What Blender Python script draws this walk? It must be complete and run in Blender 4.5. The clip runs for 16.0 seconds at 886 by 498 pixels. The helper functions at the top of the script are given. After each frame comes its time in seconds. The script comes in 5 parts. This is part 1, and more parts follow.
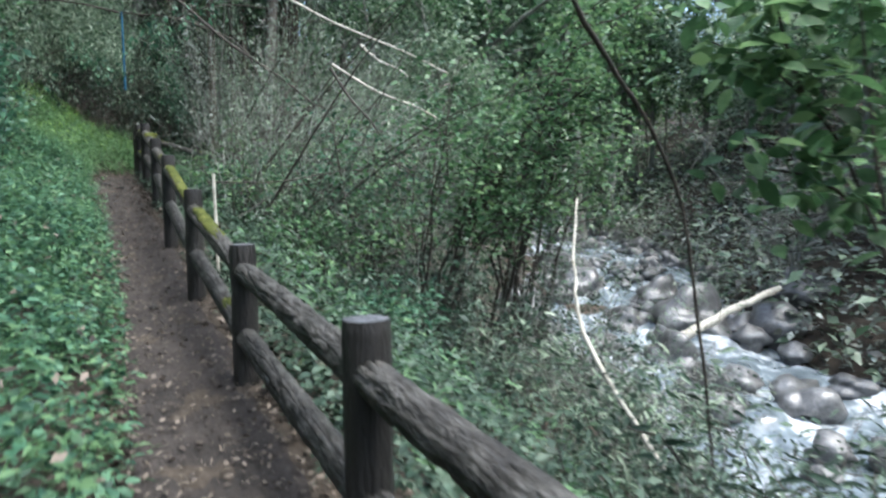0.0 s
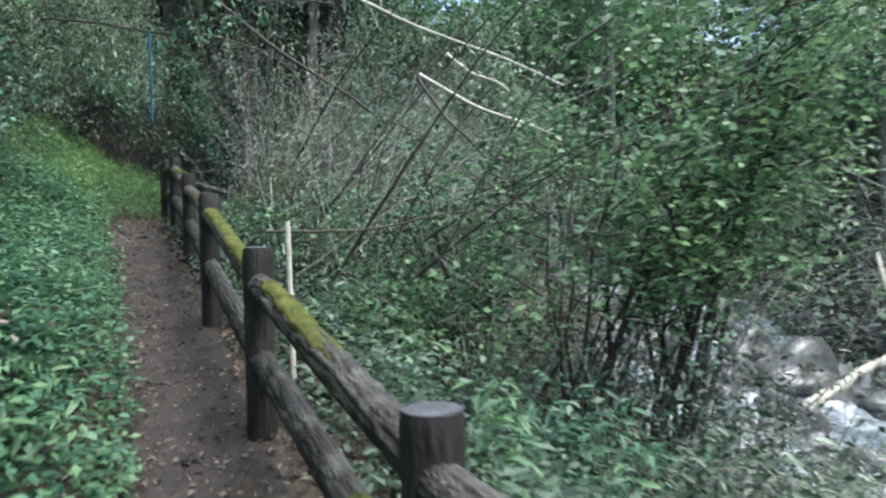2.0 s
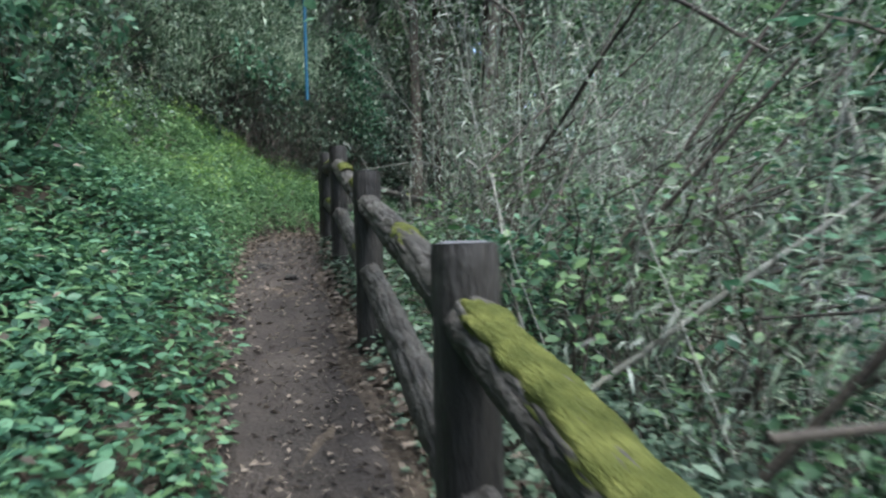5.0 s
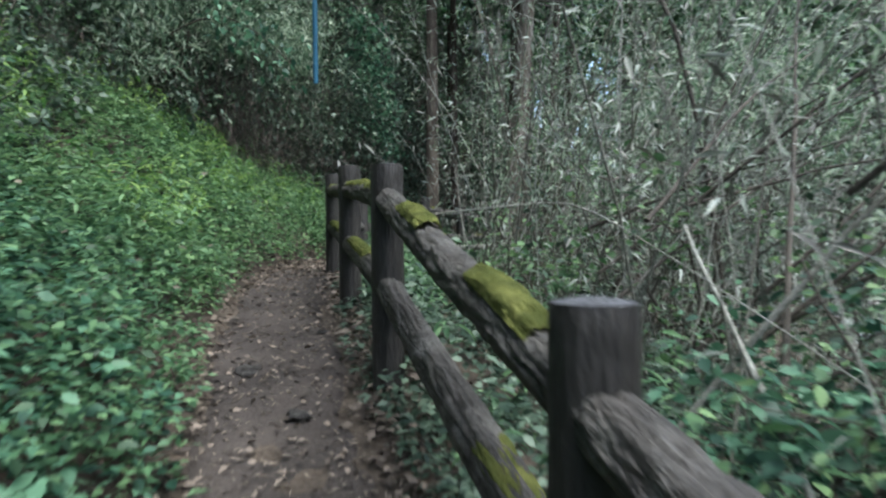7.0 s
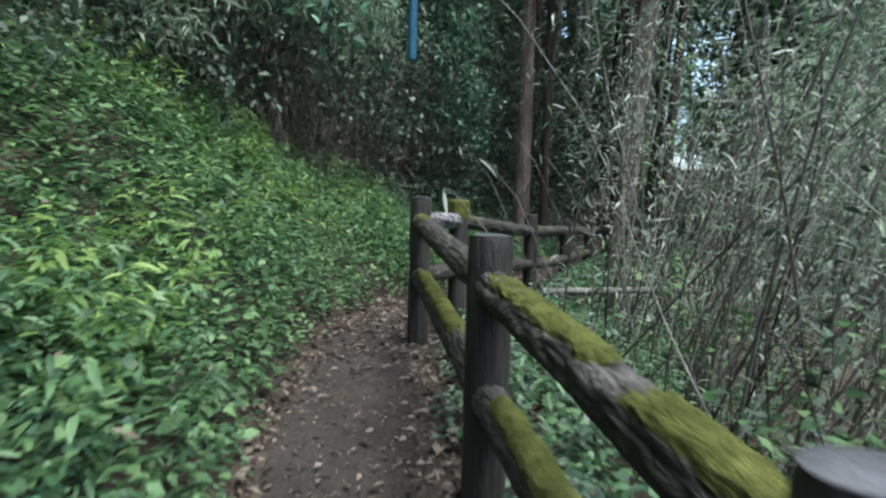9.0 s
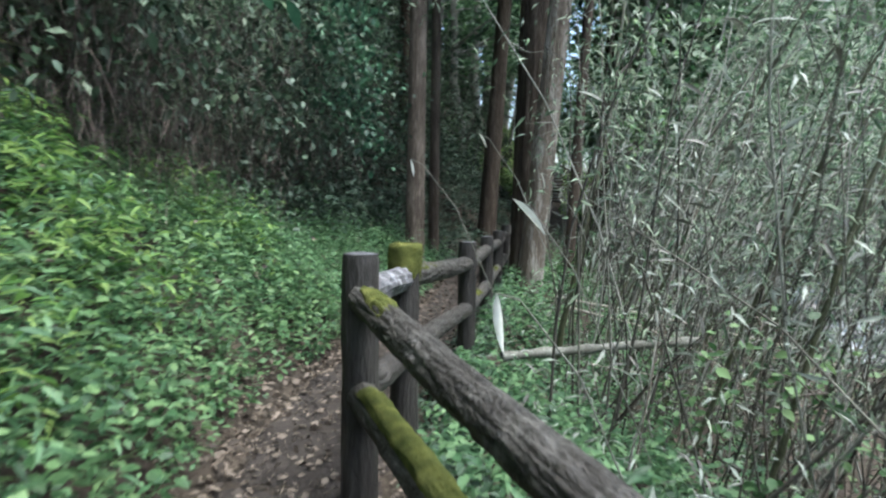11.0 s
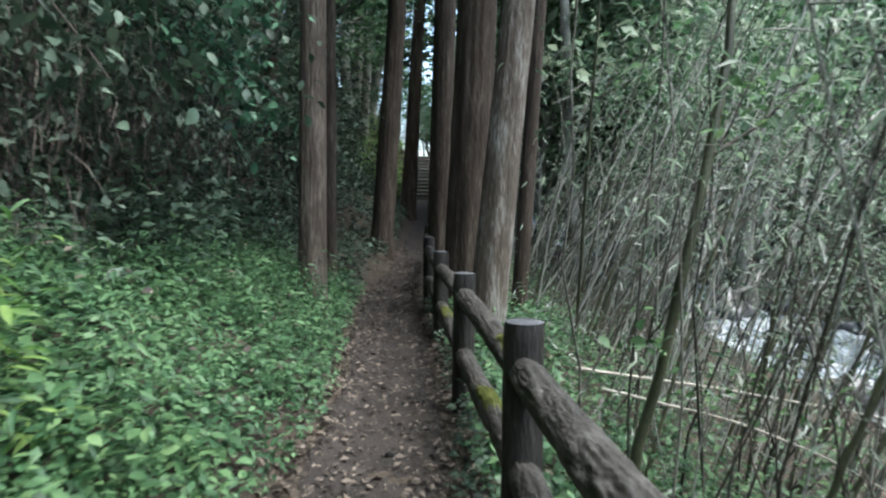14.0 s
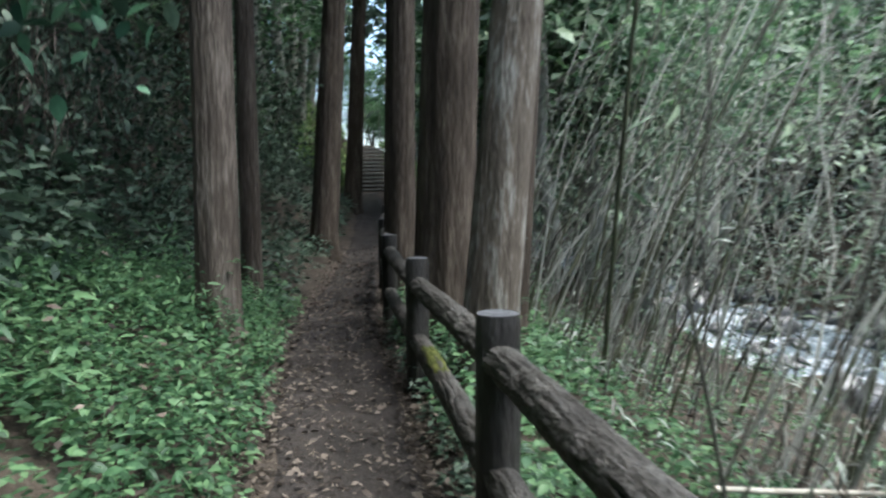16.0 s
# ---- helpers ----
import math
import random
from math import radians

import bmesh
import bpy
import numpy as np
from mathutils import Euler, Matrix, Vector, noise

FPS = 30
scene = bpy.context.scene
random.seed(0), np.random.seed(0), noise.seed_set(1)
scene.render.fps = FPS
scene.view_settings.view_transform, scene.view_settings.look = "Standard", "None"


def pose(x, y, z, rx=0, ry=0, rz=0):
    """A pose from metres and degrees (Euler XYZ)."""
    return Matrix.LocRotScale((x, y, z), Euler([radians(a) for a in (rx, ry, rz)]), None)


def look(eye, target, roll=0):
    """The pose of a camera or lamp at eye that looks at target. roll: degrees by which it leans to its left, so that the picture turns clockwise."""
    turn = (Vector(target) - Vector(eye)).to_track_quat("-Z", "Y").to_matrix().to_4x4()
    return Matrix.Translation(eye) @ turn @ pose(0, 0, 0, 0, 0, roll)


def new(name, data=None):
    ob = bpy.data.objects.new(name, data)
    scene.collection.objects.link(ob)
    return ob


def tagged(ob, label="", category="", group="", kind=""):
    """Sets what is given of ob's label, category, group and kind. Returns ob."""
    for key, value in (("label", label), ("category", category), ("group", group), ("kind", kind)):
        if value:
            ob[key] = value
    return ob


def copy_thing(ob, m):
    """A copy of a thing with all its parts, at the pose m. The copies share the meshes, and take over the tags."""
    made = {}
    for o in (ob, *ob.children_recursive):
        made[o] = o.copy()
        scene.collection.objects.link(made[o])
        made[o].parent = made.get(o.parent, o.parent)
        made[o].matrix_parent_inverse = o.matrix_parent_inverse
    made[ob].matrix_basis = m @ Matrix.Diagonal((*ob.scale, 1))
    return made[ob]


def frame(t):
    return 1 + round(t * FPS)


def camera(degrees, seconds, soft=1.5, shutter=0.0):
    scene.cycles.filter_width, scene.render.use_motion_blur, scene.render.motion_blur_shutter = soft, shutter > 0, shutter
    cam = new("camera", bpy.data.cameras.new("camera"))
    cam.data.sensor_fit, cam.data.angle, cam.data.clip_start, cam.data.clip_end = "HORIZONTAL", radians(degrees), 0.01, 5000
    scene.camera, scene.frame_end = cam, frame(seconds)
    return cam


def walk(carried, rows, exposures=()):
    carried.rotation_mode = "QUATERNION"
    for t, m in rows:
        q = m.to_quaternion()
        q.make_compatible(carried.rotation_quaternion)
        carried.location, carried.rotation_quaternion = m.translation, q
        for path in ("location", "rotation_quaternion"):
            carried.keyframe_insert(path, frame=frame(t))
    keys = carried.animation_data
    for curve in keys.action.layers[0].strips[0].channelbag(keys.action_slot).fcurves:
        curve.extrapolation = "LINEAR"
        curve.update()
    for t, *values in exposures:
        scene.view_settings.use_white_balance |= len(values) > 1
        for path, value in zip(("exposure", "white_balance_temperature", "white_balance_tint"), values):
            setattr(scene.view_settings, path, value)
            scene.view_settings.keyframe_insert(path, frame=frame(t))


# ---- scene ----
cam = camera(68.1, 16.0, soft=2.25, shutter=0.5)
PATH = [
    (0.0, pose(0.000, 0.000, 1.300, 85.74, 0.77, -0.68)),
    (0.5, pose(-0.253, 0.578, 1.340, 87.65, 2.01, -0.17)),
    (1.0, pose(-0.517, 1.120, 1.357, 87.43, 1.92, -1.37)),
    (1.5, pose(-0.775, 1.732, 1.399, 88.46, 1.57, 0.56)),
    (2.0, pose(-1.057, 2.345, 1.432, 89.27, 1.41, 1.17)),
    (2.5, pose(-1.300, 3.016, 1.474, 90.21, 3.39, 3.54)),
    (3.0, pose(-1.596, 3.655, 1.530, 90.67, 1.68, 6.27)),
    (3.5, pose(-1.854, 4.264, 1.592, 92.10, 3.49, 7.74)),
    (6.0, pose(-3.341, 7.162, 2.076, 87.13, -0.21, 16.51)),
    (6.5, pose(-3.675, 7.710, 2.199, 88.28, -0.85, 13.84)),
    (7.0, pose(-3.919, 8.284, 2.333, 88.47, 0.51, 12.97)),
    (7.5, pose(-4.226, 8.865, 2.478, 87.61, -1.68, 15.19)),
    (8.0, pose(-4.487, 9.410, 2.624, 87.25, -0.46, 17.33)),
    (8.5, pose(-4.759, 9.952, 2.759, 86.68, -1.49, 18.78)),
    (11.0, pose(-6.088, 12.290, 3.163, 85.77, -0.82, 4.93)),
    (11.5, pose(-6.250, 12.819, 3.204, 86.85, -0.28, 2.10)),
    (12.0, pose(-6.437, 13.353, 3.234, 87.24, -2.25, 0.80)),
    (12.5, pose(-6.633, 13.871, 3.253, 87.64, 1.78, -0.62)),
    (13.0, pose(-6.809, 14.359, 3.262, 85.44, 0.99, -2.18)),
    (13.5, pose(-6.925, 14.850, 3.271, 84.95, 0.65, -8.27)),
    (14.0, pose(-6.939, 15.367, 3.266, 85.54, -0.61, -7.60)),
    (14.5, pose(-6.971, 15.903, 3.260, 83.47, -0.86, -12.09)),
    (15.0, pose(-6.937, 16.467, 3.228, 83.96, 0.22, -10.65)),
    (15.5, pose(-6.938, 17.023, 3.209, 86.20, 1.45, -15.62)),
    (16.0, pose(-6.854, 17.624, 3.164, 84.98, 0.31, -12.66)),
]
walk(cam, PATH, exposures=((0.0, 1.98, 5950, 6), (2.5, 1.96, 5950, 6), (6.0, 1.95, 5950, 6), (8.5, 1.78, 5950, 6), (11.0, 2.2, 5950, 6), (14.0, 2.2, 5950, 6), (16.0, 2.2, 5950, 6)))

# ---------------------------------------------------------------- world, sun
world = bpy.data.worlds.new("world")
scene.world = world
world.use_nodes = True
wn = world.node_tree
sky = wn.nodes.new("ShaderNodeTexSky")
sky.sky_type = "NISHITA"
sky.sun_disc = False
sky.sun_elevation = radians(66)
sky.sun_rotation = radians(118)
sky.air_density, sky.dust_density, sky.ozone_density = 1.0, 4.0, 1.0
wn.nodes["Background"].inputs["Strength"].default_value = 0.15
wn.links.new(sky.outputs[0], wn.nodes["Background"].inputs["Color"])

sun_data = bpy.data.lights.new("sun", "SUN")
sun_data.energy, sun_data.angle, sun_data.color = 1.5, radians(40), (1.0, 0.98, 0.95)
sun = new("sun", sun_data)
sun.matrix_world = look((13, -7, 34), (0, 0, 0))


# ---------------------------------------------------------------- materials
def material(name, colors, scale=4.0, rough=0.8, bump=0.3, fine=40.0, stretch=(1, 1, 1), spec=0.3, translucent=0.0, island=0.0, metallic=0.0):
    """colors: dark, mid and light base colour; grain at two scales; island: how far single pieces differ."""
    m = bpy.data.materials.new(name)
    m.use_nodes = True
    nt = m.node_tree
    b = nt.nodes["Principled BSDF"]
    out = nt.nodes["Material Output"]
    tc = nt.nodes.new("ShaderNodeTexCoord")
    mp = nt.nodes.new("ShaderNodeMapping")
    mp.inputs["Scale"].default_value = stretch
    nt.links.new(tc.outputs["Object"], mp.inputs[0])
    n1 = nt.nodes.new("ShaderNodeTexNoise")
    n1.inputs["Scale"].default_value = scale
    n1.inputs["Detail"].default_value = 5
    n2 = nt.nodes.new("ShaderNodeTexNoise")
    n2.inputs["Scale"].default_value = fine
    n2.inputs["Detail"].default_value = 4
    for n in (n1, n2):
        nt.links.new(mp.outputs[0], n.inputs["Vector"])
    mix = nt.nodes.new("ShaderNodeMath")
    mix.operation = "MULTIPLY_ADD"
    mix.inputs[1].default_value = 0.6
    nt.links.new(n1.outputs["Fac"], mix.inputs[0])
    add = nt.nodes.new("ShaderNodeMath")
    add.operation = "MULTIPLY"
    add.inputs[1].default_value = 0.4
    nt.links.new(n2.outputs["Fac"], add.inputs[0])
    nt.links.new(add.outputs[0], mix.inputs[2])
    fac = mix.outputs[0]
    if island:
        geo = nt.nodes.new("ShaderNodeNewGeometry")
        im = nt.nodes.new("ShaderNodeMath")
        im.operation = "MULTIPLY_ADD"
        im.inputs[1].default_value = island
        nt.links.new(geo.outputs["Random Per Island"], im.inputs[0])
        sub = nt.nodes.new("ShaderNodeMath")
        sub.operation = "SUBTRACT"
        sub.inputs[1].default_value = island / 2
        nt.links.new(fac, sub.inputs[0])
        nt.links.new(sub.outputs[0], im.inputs[2])
        fac = im.outputs[0]
    ramp = nt.nodes.new("ShaderNodeValToRGB")
    ramp.color_ramp.elements[0].position, ramp.color_ramp.elements[1].position = 0.3, 0.7
    ramp.color_ramp.elements[0].color = (*colors[0], 1)
    ramp.color_ramp.elements[1].color = (*colors[2], 1)
    e = ramp.color_ramp.elements.new(0.5)
    e.color = (*colors[1], 1)
    nt.links.new(fac, ramp.inputs[0])
    nt.links.new(ramp.outputs[0], b.inputs["Base Color"])
    b.inputs["Roughness"].default_value = rough
    b.inputs["Specular IOR Level"].default_value = spec
    b.inputs["Metallic"].default_value = metallic
    if bump:
        bp = nt.nodes.new("ShaderNodeBump")
        bp.inputs["Strength"].default_value = bump
        bp.inputs["Distance"].default_value = 0.02
        nt.links.new(n2.outputs["Fac"], bp.inputs["Height"])
        nt.links.new(bp.outputs[0], b.inputs["Normal"])
    if translucent:
        tr = nt.nodes.new("ShaderNodeBsdfTranslucent")
        nt.links.new(ramp.outputs[0], tr.inputs["Color"])
        ms = nt.nodes.new("ShaderNodeMixShader")
        ms.inputs[0].default_value = translucent
        nt.links.new(b.outputs[0], ms.inputs[1])
        nt.links.new(tr.outputs[0], ms.inputs[2])
        nt.links.new(ms.outputs[0], out.inputs["Surface"])
    return m


M_SOIL = material("soil", ((0.020, 0.016, 0.0115), (0.042, 0.033, 0.024), (0.080, 0.064, 0.048)), 2.5, 0.95, 0.8, 45)
M_PATH = material("trodden_earth", ((0.0135, 0.0112, 0.0094), (0.0262, 0.0216, 0.0183), (0.0500, 0.0420, 0.0355)), 3.0, 0.9, 0.7, 60)
M_LITTER = material("dead_leaf", ((0.032, 0.025, 0.019), (0.066, 0.053, 0.041), (0.155, 0.128, 0.102)), 6, 0.7, 0.1, 60, island=0.9, translucent=0.1)
M_POST = material("dark_post", ((0.0062, 0.0054, 0.0048), (0.0148, 0.0134, 0.0116), (0.0400, 0.0375, 0.0335)), 7, 0.62, 0.5, 70, (1, 1, 0.25), 0.4)
M_POST_TOP = material("worn_post_top", ((0.0245, 0.0259, 0.028), (0.0525, 0.0553, 0.0595), (0.112, 0.1176, 0.126)), 12, 0.6, 0.4, 90, spec=0.4)
M_RAIL = material("bark_rail", ((0.0105, 0.0092, 0.0075), (0.0290, 0.0265, 0.0222), (0.1150, 0.1110, 0.1000)), 9, 0.6, 1.0, 75, spec=0.4)
M_CAP = material("pale_rail_end", ((0.03, 0.03, 0.032), (0.1, 0.1, 0.105), (0.4, 0.41, 0.43)), 14, 0.5, 0.4, 60)
M_MOSS = material("moss", ((0.038, 0.050, 0.013), (0.100, 0.115, 0.031), (0.215, 0.222, 0.068)), 14, 0.95, 1.0, 220, spec=0.1)
M_LEAF = material("green_leaf", ((0.0272, 0.0650, 0.0286), (0.0601, 0.1330, 0.0594), (0.1300, 0.2280, 0.1060)), 1.3, 0.5, 0.05, 30, island=0.6, translucent=0.4, spec=0.35)
M_LEAF_BRIGHT = material("young_leaf", ((0.0359, 0.0830, 0.0318), (0.0805, 0.1580, 0.0636), (0.1600, 0.2590, 0.1113)), 1.5, 0.5, 0.05, 30, island=0.6, translucent=0.4, spec=0.35)
M_LEAF_YOUNG = material("fresh_leaf", ((0.0475, 0.1123, 0.0262), (0.1188, 0.2197, 0.0524), (0.2257, 0.3371, 0.1049)), 1.5, 0.5, 0.05, 30, island=0.6, translucent=0.45, spec=0.35)
M_LEAF_BLUE = material("cool_leaf", ((0.0213, 0.0610, 0.0382), (0.0475, 0.1210, 0.0680), (0.1020, 0.2050, 0.1200)), 1.6, 0.52, 0.05, 30, island=0.6, translucent=0.35, spec=0.32)
# dark evergreen leaf; on slope and bank growth it also carries painted shade
M_LEAF_DARK_SHADE = material("dark_leaf_shade", ((0.0172, 0.0350, 0.0210), (0.0390, 0.0710, 0.0445), (0.0940, 0.1350, 0.0930)), 1.2, 0.55, 0.05, 30, island=0.7, translucent=0.2, spec=0.3)
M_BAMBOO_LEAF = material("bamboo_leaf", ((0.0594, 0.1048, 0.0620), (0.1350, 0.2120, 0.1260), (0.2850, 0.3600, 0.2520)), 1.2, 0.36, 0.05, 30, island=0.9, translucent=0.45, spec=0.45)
M_PALE_LEAF = material("pale_leaf", ((0.5, 0.54, 0.47), (0.68, 0.7, 0.63), (0.82, 0.83, 0.77)), 6, 0.4, 0.1, 40, translucent=0.3)
M_DEAD = material("dead_frond", ((0.027, 0.021, 0.017), (0.064, 0.051, 0.042), (0.145, 0.122, 0.103)), 3, 0.8, 0.1, 40, island=0.8, translucent=0.15)
M_STEM = material("grey_stem", ((0.0418, 0.0408, 0.0330), (0.1070, 0.1081, 0.0880), (0.2421, 0.2499, 0.2200)), 4, 0.75, 0.3, 50, island=0.7)
M_DARK_STEM = material("dark_stem", ((0.014, 0.012, 0.009), (0.034, 0.029, 0.022), (0.075, 0.066, 0.052)), 4, 0.75, 0.3, 50, island=0.4)
M_PALE_STEM = material("bleached_stem", ((0.22, 0.2, 0.16), (0.38, 0.36, 0.3), (0.55, 0.53, 0.46)), 8, 0.7, 0.3, 50)
M_BAMBOO = material("bamboo_culm", ((0.016, 0.0185, 0.010), (0.035, 0.040, 0.021), (0.075, 0.080, 0.045)), 5, 0.45, 0.15, 50, island=0.6, spec=0.45)
M_BARK = material("cedar_bark", ((0.0140, 0.0102, 0.0070), (0.0400, 0.0300, 0.0210), (0.1050, 0.0870, 0.0660)), 9, 0.9, 1.0, 46, (1, 1, 0.17))
M_BARK_PALE = material("lichen_bark", ((0.0340, 0.0260, 0.0184), (0.0854, 0.0720, 0.0551), (0.2813, 0.2800, 0.2499)), 7, 0.9, 1.0, 44, (1, 1, 0.22))
M_BARK_BROWN = material("grey_brown_bark", ((0.022, 0.0165, 0.0115), (0.060, 0.048, 0.036), (0.165, 0.142, 0.115)), 8, 0.9, 1.0, 44, (1, 1, 0.2))
M_DRY_LEAF = material("dry_bamboo_leaf", ((0.0532, 0.0557, 0.0440), (0.1200, 0.1380, 0.1080), (0.2650, 0.3050, 0.2600)), 2, 0.4, 0.05, 30, island=0.9, translucent=0.3, spec=0.45)
M_ROCK = material("wet_rock", ((0.03, 0.03, 0.03), (0.085, 0.085, 0.082), (0.2, 0.2, 0.2)), 1.6, 0.35, 0.7, 14, spec=0.6)
M_WATER = material("stream_water", ((0.022, 0.030, 0.033), (0.15, 0.18, 0.195), (0.82, 0.85, 0.88)), 0.95, 0.22, 0.8, 4, (1, 0.55, 1), 0.7)
M_BLUE = material("blue_paint", ((0.010, 0.045, 0.075), (0.014, 0.070, 0.115), (0.026, 0.10, 0.155)), 6, 0.45, 0.1, 60)
M_STEP = material("step_stone", ((0.088, 0.088, 0.08525), (0.154, 0.154, 0.1485), (0.231, 0.231, 0.2255)), 5, 0.85, 0.4, 40)


# ---------------------------------------------------------------- mesh helpers
rng = np.random.default_rng(7)


def lattice(ix, iy, iz, seed):
    h = (ix * 374761393 + iy * 668265263 + iz * 2147483647 + seed * 144665) & 0xFFFFFFFF
    h = ((h ^ (h >> 13)) * 1274126177) & 0xFFFFFFFF
    return ((h ^ (h >> 16)) & 0xFFFF) / 65535.0


def vnoise(x, y, z=0.0, seed=0):
    """Smooth value noise from 0 to 1 on arrays."""
    x, y, z = np.broadcast_arrays(np.asarray(x, float), np.asarray(y, float), np.asarray(z, float))
    ix, iy, iz = (np.floor(v).astype(np.int64) for v in (x, y, z))
    fx, fy, fz = x - ix, y - iy, z - iz
    fx, fy, fz = (f * f * (3 - 2 * f) for f in (fx, fy, fz))
    total = 0.0
    for dx in (0, 1):
        for dy in (0, 1):
            for dz in (0, 1):
                w = (fx if dx else 1 - fx) * (fy if dy else 1 - fy) * (fz if dz else 1 - fz)
                total = total + w * lattice(ix + dx, iy + dy, iz + dz, seed)
    return total


def mesh_of(name, verts, faces, mat, smooth=True):
    """A mesh from vertex rows and face rows of one size (3 or 4), by arrays."""
    me = bpy.data.meshes.new(name)
    verts = np.asarray(verts, np.float32)
    faces = np.asarray(faces, np.int32)
    n, k = faces.shape
    me.vertices.add(len(verts))
    me.vertices.foreach_set("co", verts.ravel())
    me.loops.add(n * k)
    me.loops.foreach_set("vertex_index", faces.ravel())
    me.polygons.add(n)
    me.polygons.foreach_set("loop_start", np.arange(0, n * k, k, dtype=np.int32))
    me.polygons.foreach_set("loop_total", np.full(n, k, np.int32))
    me.polygons.foreach_set("use_smooth", np.full(n, smooth))
    me.update(calc_edges=True)
    me.materials.append(mat)
    return me


def part(name, me, parent, label=""):
    ob = new(name, me)
    ob.parent = parent
    if label:
        tagged(ob, label)
    return ob


def thing(name, at, label, category, group="", kind=""):
    ob = new(name)
    ob.location = at
    ob.empty_display_size = 0.2
    return tagged(ob, label, category, group, kind)


def grid_faces(rows, cols, wrap=False):
    i = np.arange(rows - 1)[:, None]
    j = np.arange(cols if wrap else cols - 1)[None, :]
    a = i * cols + j
    b = i * cols + (j + 1) % cols
    return np.stack([a, b, b + cols, a + cols], -1).reshape(-1, 4)


def tubes(paths, sides=5):
    """Joined tapered tubes: paths are (points, radii)."""
    vs, fs, base = [], [], 0
    ang = np.linspace(0, 2 * np.pi, sides, endpoint=False)
    for pts, rad in paths:
        pts = np.asarray(pts, float)
        rad = np.broadcast_to(np.asarray(rad, float), (len(pts),))
        tan = np.gradient(pts, axis=0)
        tan /= np.linalg.norm(tan, axis=1)[:, None] + 1e-9
        ref = np.where(np.abs(tan[:, 2:3]) > 0.9, [[1.0, 0, 0]], [[0, 0, 1.0]])
        a = np.cross(tan, ref)
        a /= np.linalg.norm(a, axis=1)[:, None] + 1e-9
        b = np.cross(tan, a)
        ring = pts[:, None] + rad[:, None, None] * (np.cos(ang)[None, :, None] * a[:, None] + np.sin(ang)[None, :, None] * b[:, None])
        vs.append(ring.reshape(-1, 3))
        fs.append(grid_faces(len(pts), sides, True) + base)
        base += len(pts) * sides
    return np.concatenate(vs), np.concatenate(fs)


# leaf outlines: rows across, in units of the leaf's length; y runs along it
def leaf_shape(width, droop=0.18, fold=0.06):
    ys = np.array([0.0, 0.22, 0.5, 0.78, 1.0])
    ws = width * np.array([0.08, 0.75, 1.0, 0.62, 0.04])
    v = []
    for y, w in zip(ys, ws):
        z = -droop * y * y
        v += [(-w, y, z + fold * w / max(width, 1e-6)), (0, y, z), (w, y, z + fold * w / max(width, 1e-6))]
    f = []
    for r in range(4):
        for c in (0, 1):
            a = r * 3 + c
            f.append((a, a + 1, a + 4, a + 3))
    return np.array(v), np.array(f)


def leaf_simple(width, droop=0.15, fold=0.05):
    v = np.array([(0, 0, 0), (-width, 0.45, fold - droop * 0.2), (0, 0.5, -droop * 0.25), (width, 0.45, fold - droop * 0.2), (0, 1, -droop)], float)
    return v, np.array([(0, 2, 1, 1), (0, 3, 2, 2), (1, 2, 4, 4), (2, 3, 4, 4)])[:, :3]


OVAL = leaf_shape(0.3)
BROAD = leaf_shape(0.38, 0.25)
LANCE = leaf_shape(0.13, 0.3)
SMALL_OVAL = leaf_simple(0.26)
SMALL_LANCE = leaf_simple(0.085, 0.3)
STRIP = leaf_simple(0.014, 0.4, 0.008)


def leaf_cloud(name, shape, pos, head, tilt, roll, size, mat):
    """Joined leaves: each at pos, pointing to the compass angle head, raised by tilt, turned by roll (radians)."""
    v, f = shape
    pos = np.asarray(pos, float)
    n = len(pos)
    ch, sh, ct, st, cr, sr = np.cos(head), np.sin(head), np.cos(tilt), np.sin(tilt), np.cos(roll), np.sin(roll)
    fwd = np.stack([ch * ct, sh * ct, st], -1)
    side0 = np.stack([sh, -ch, np.zeros(n)], -1)
    up0 = np.cross(side0, fwd)
    side = side0 * cr[:, None] + up0 * sr[:, None]
    up = up0 * cr[:, None] - side0 * sr[:, None]
    p = pos[:, None] + size[:, None, None] * (v[None, :, 0:1] * side[:, None] + v[None, :, 1:2] * fwd[:, None] + v[None, :, 2:3] * up[:, None])
    faces = (f[None] + (np.arange(n) * len(v))[:, None, None]).reshape(-1, f.shape[1])
    return mesh_of(name, p.reshape(-1, 3), faces, mat)


def random_leaves(name, shape, pos, size, mat, tilt=(-0.5, 0.5), roll=0.5, head=None):
    n = len(pos)
    h = rng.uniform(0, 2 * np.pi, n) if head is None else head
    return leaf_cloud(name, shape, pos, h, rng.uniform(tilt[0], tilt[1], n), rng.normal(0, roll, n), size * rng.uniform(0.6, 1.35, n), mat)


# ---------------------------------------------------------------- the lie of the land
PATH_Y = (-30, 0, 4.3, 7.45, 9.7, 11.6, 13.3, 15.0, 16.6, 18.0, 20.0, 22.3, 24, 26, 30, 36, 45, 60)
PATH_X = (15, 0.35, -1.73, -3.32, -4.65, -5.68, -6.45, -6.98, -7.1, -6.98, -6.68, -6.62, -6.52, -6.2, -5.55, -4.8, -3.85, -3.0)
LEVEL_Y = (-30, -5, 0, 1.73, 4.26, 7.15, 9.9, 12.3, 13.8, 15.3, 17.6, 25, 32, 45, 46, 51.4, 56, 200)
LEVEL_Z = (-2.0, -0.3, 0.0, 0.09, 0.27, 0.73, 1.4, 1.79, 1.87, 1.89, 1.83, 1.85, 2.2, 3.15, 3.1, 5.55, 5.8, 9.0)


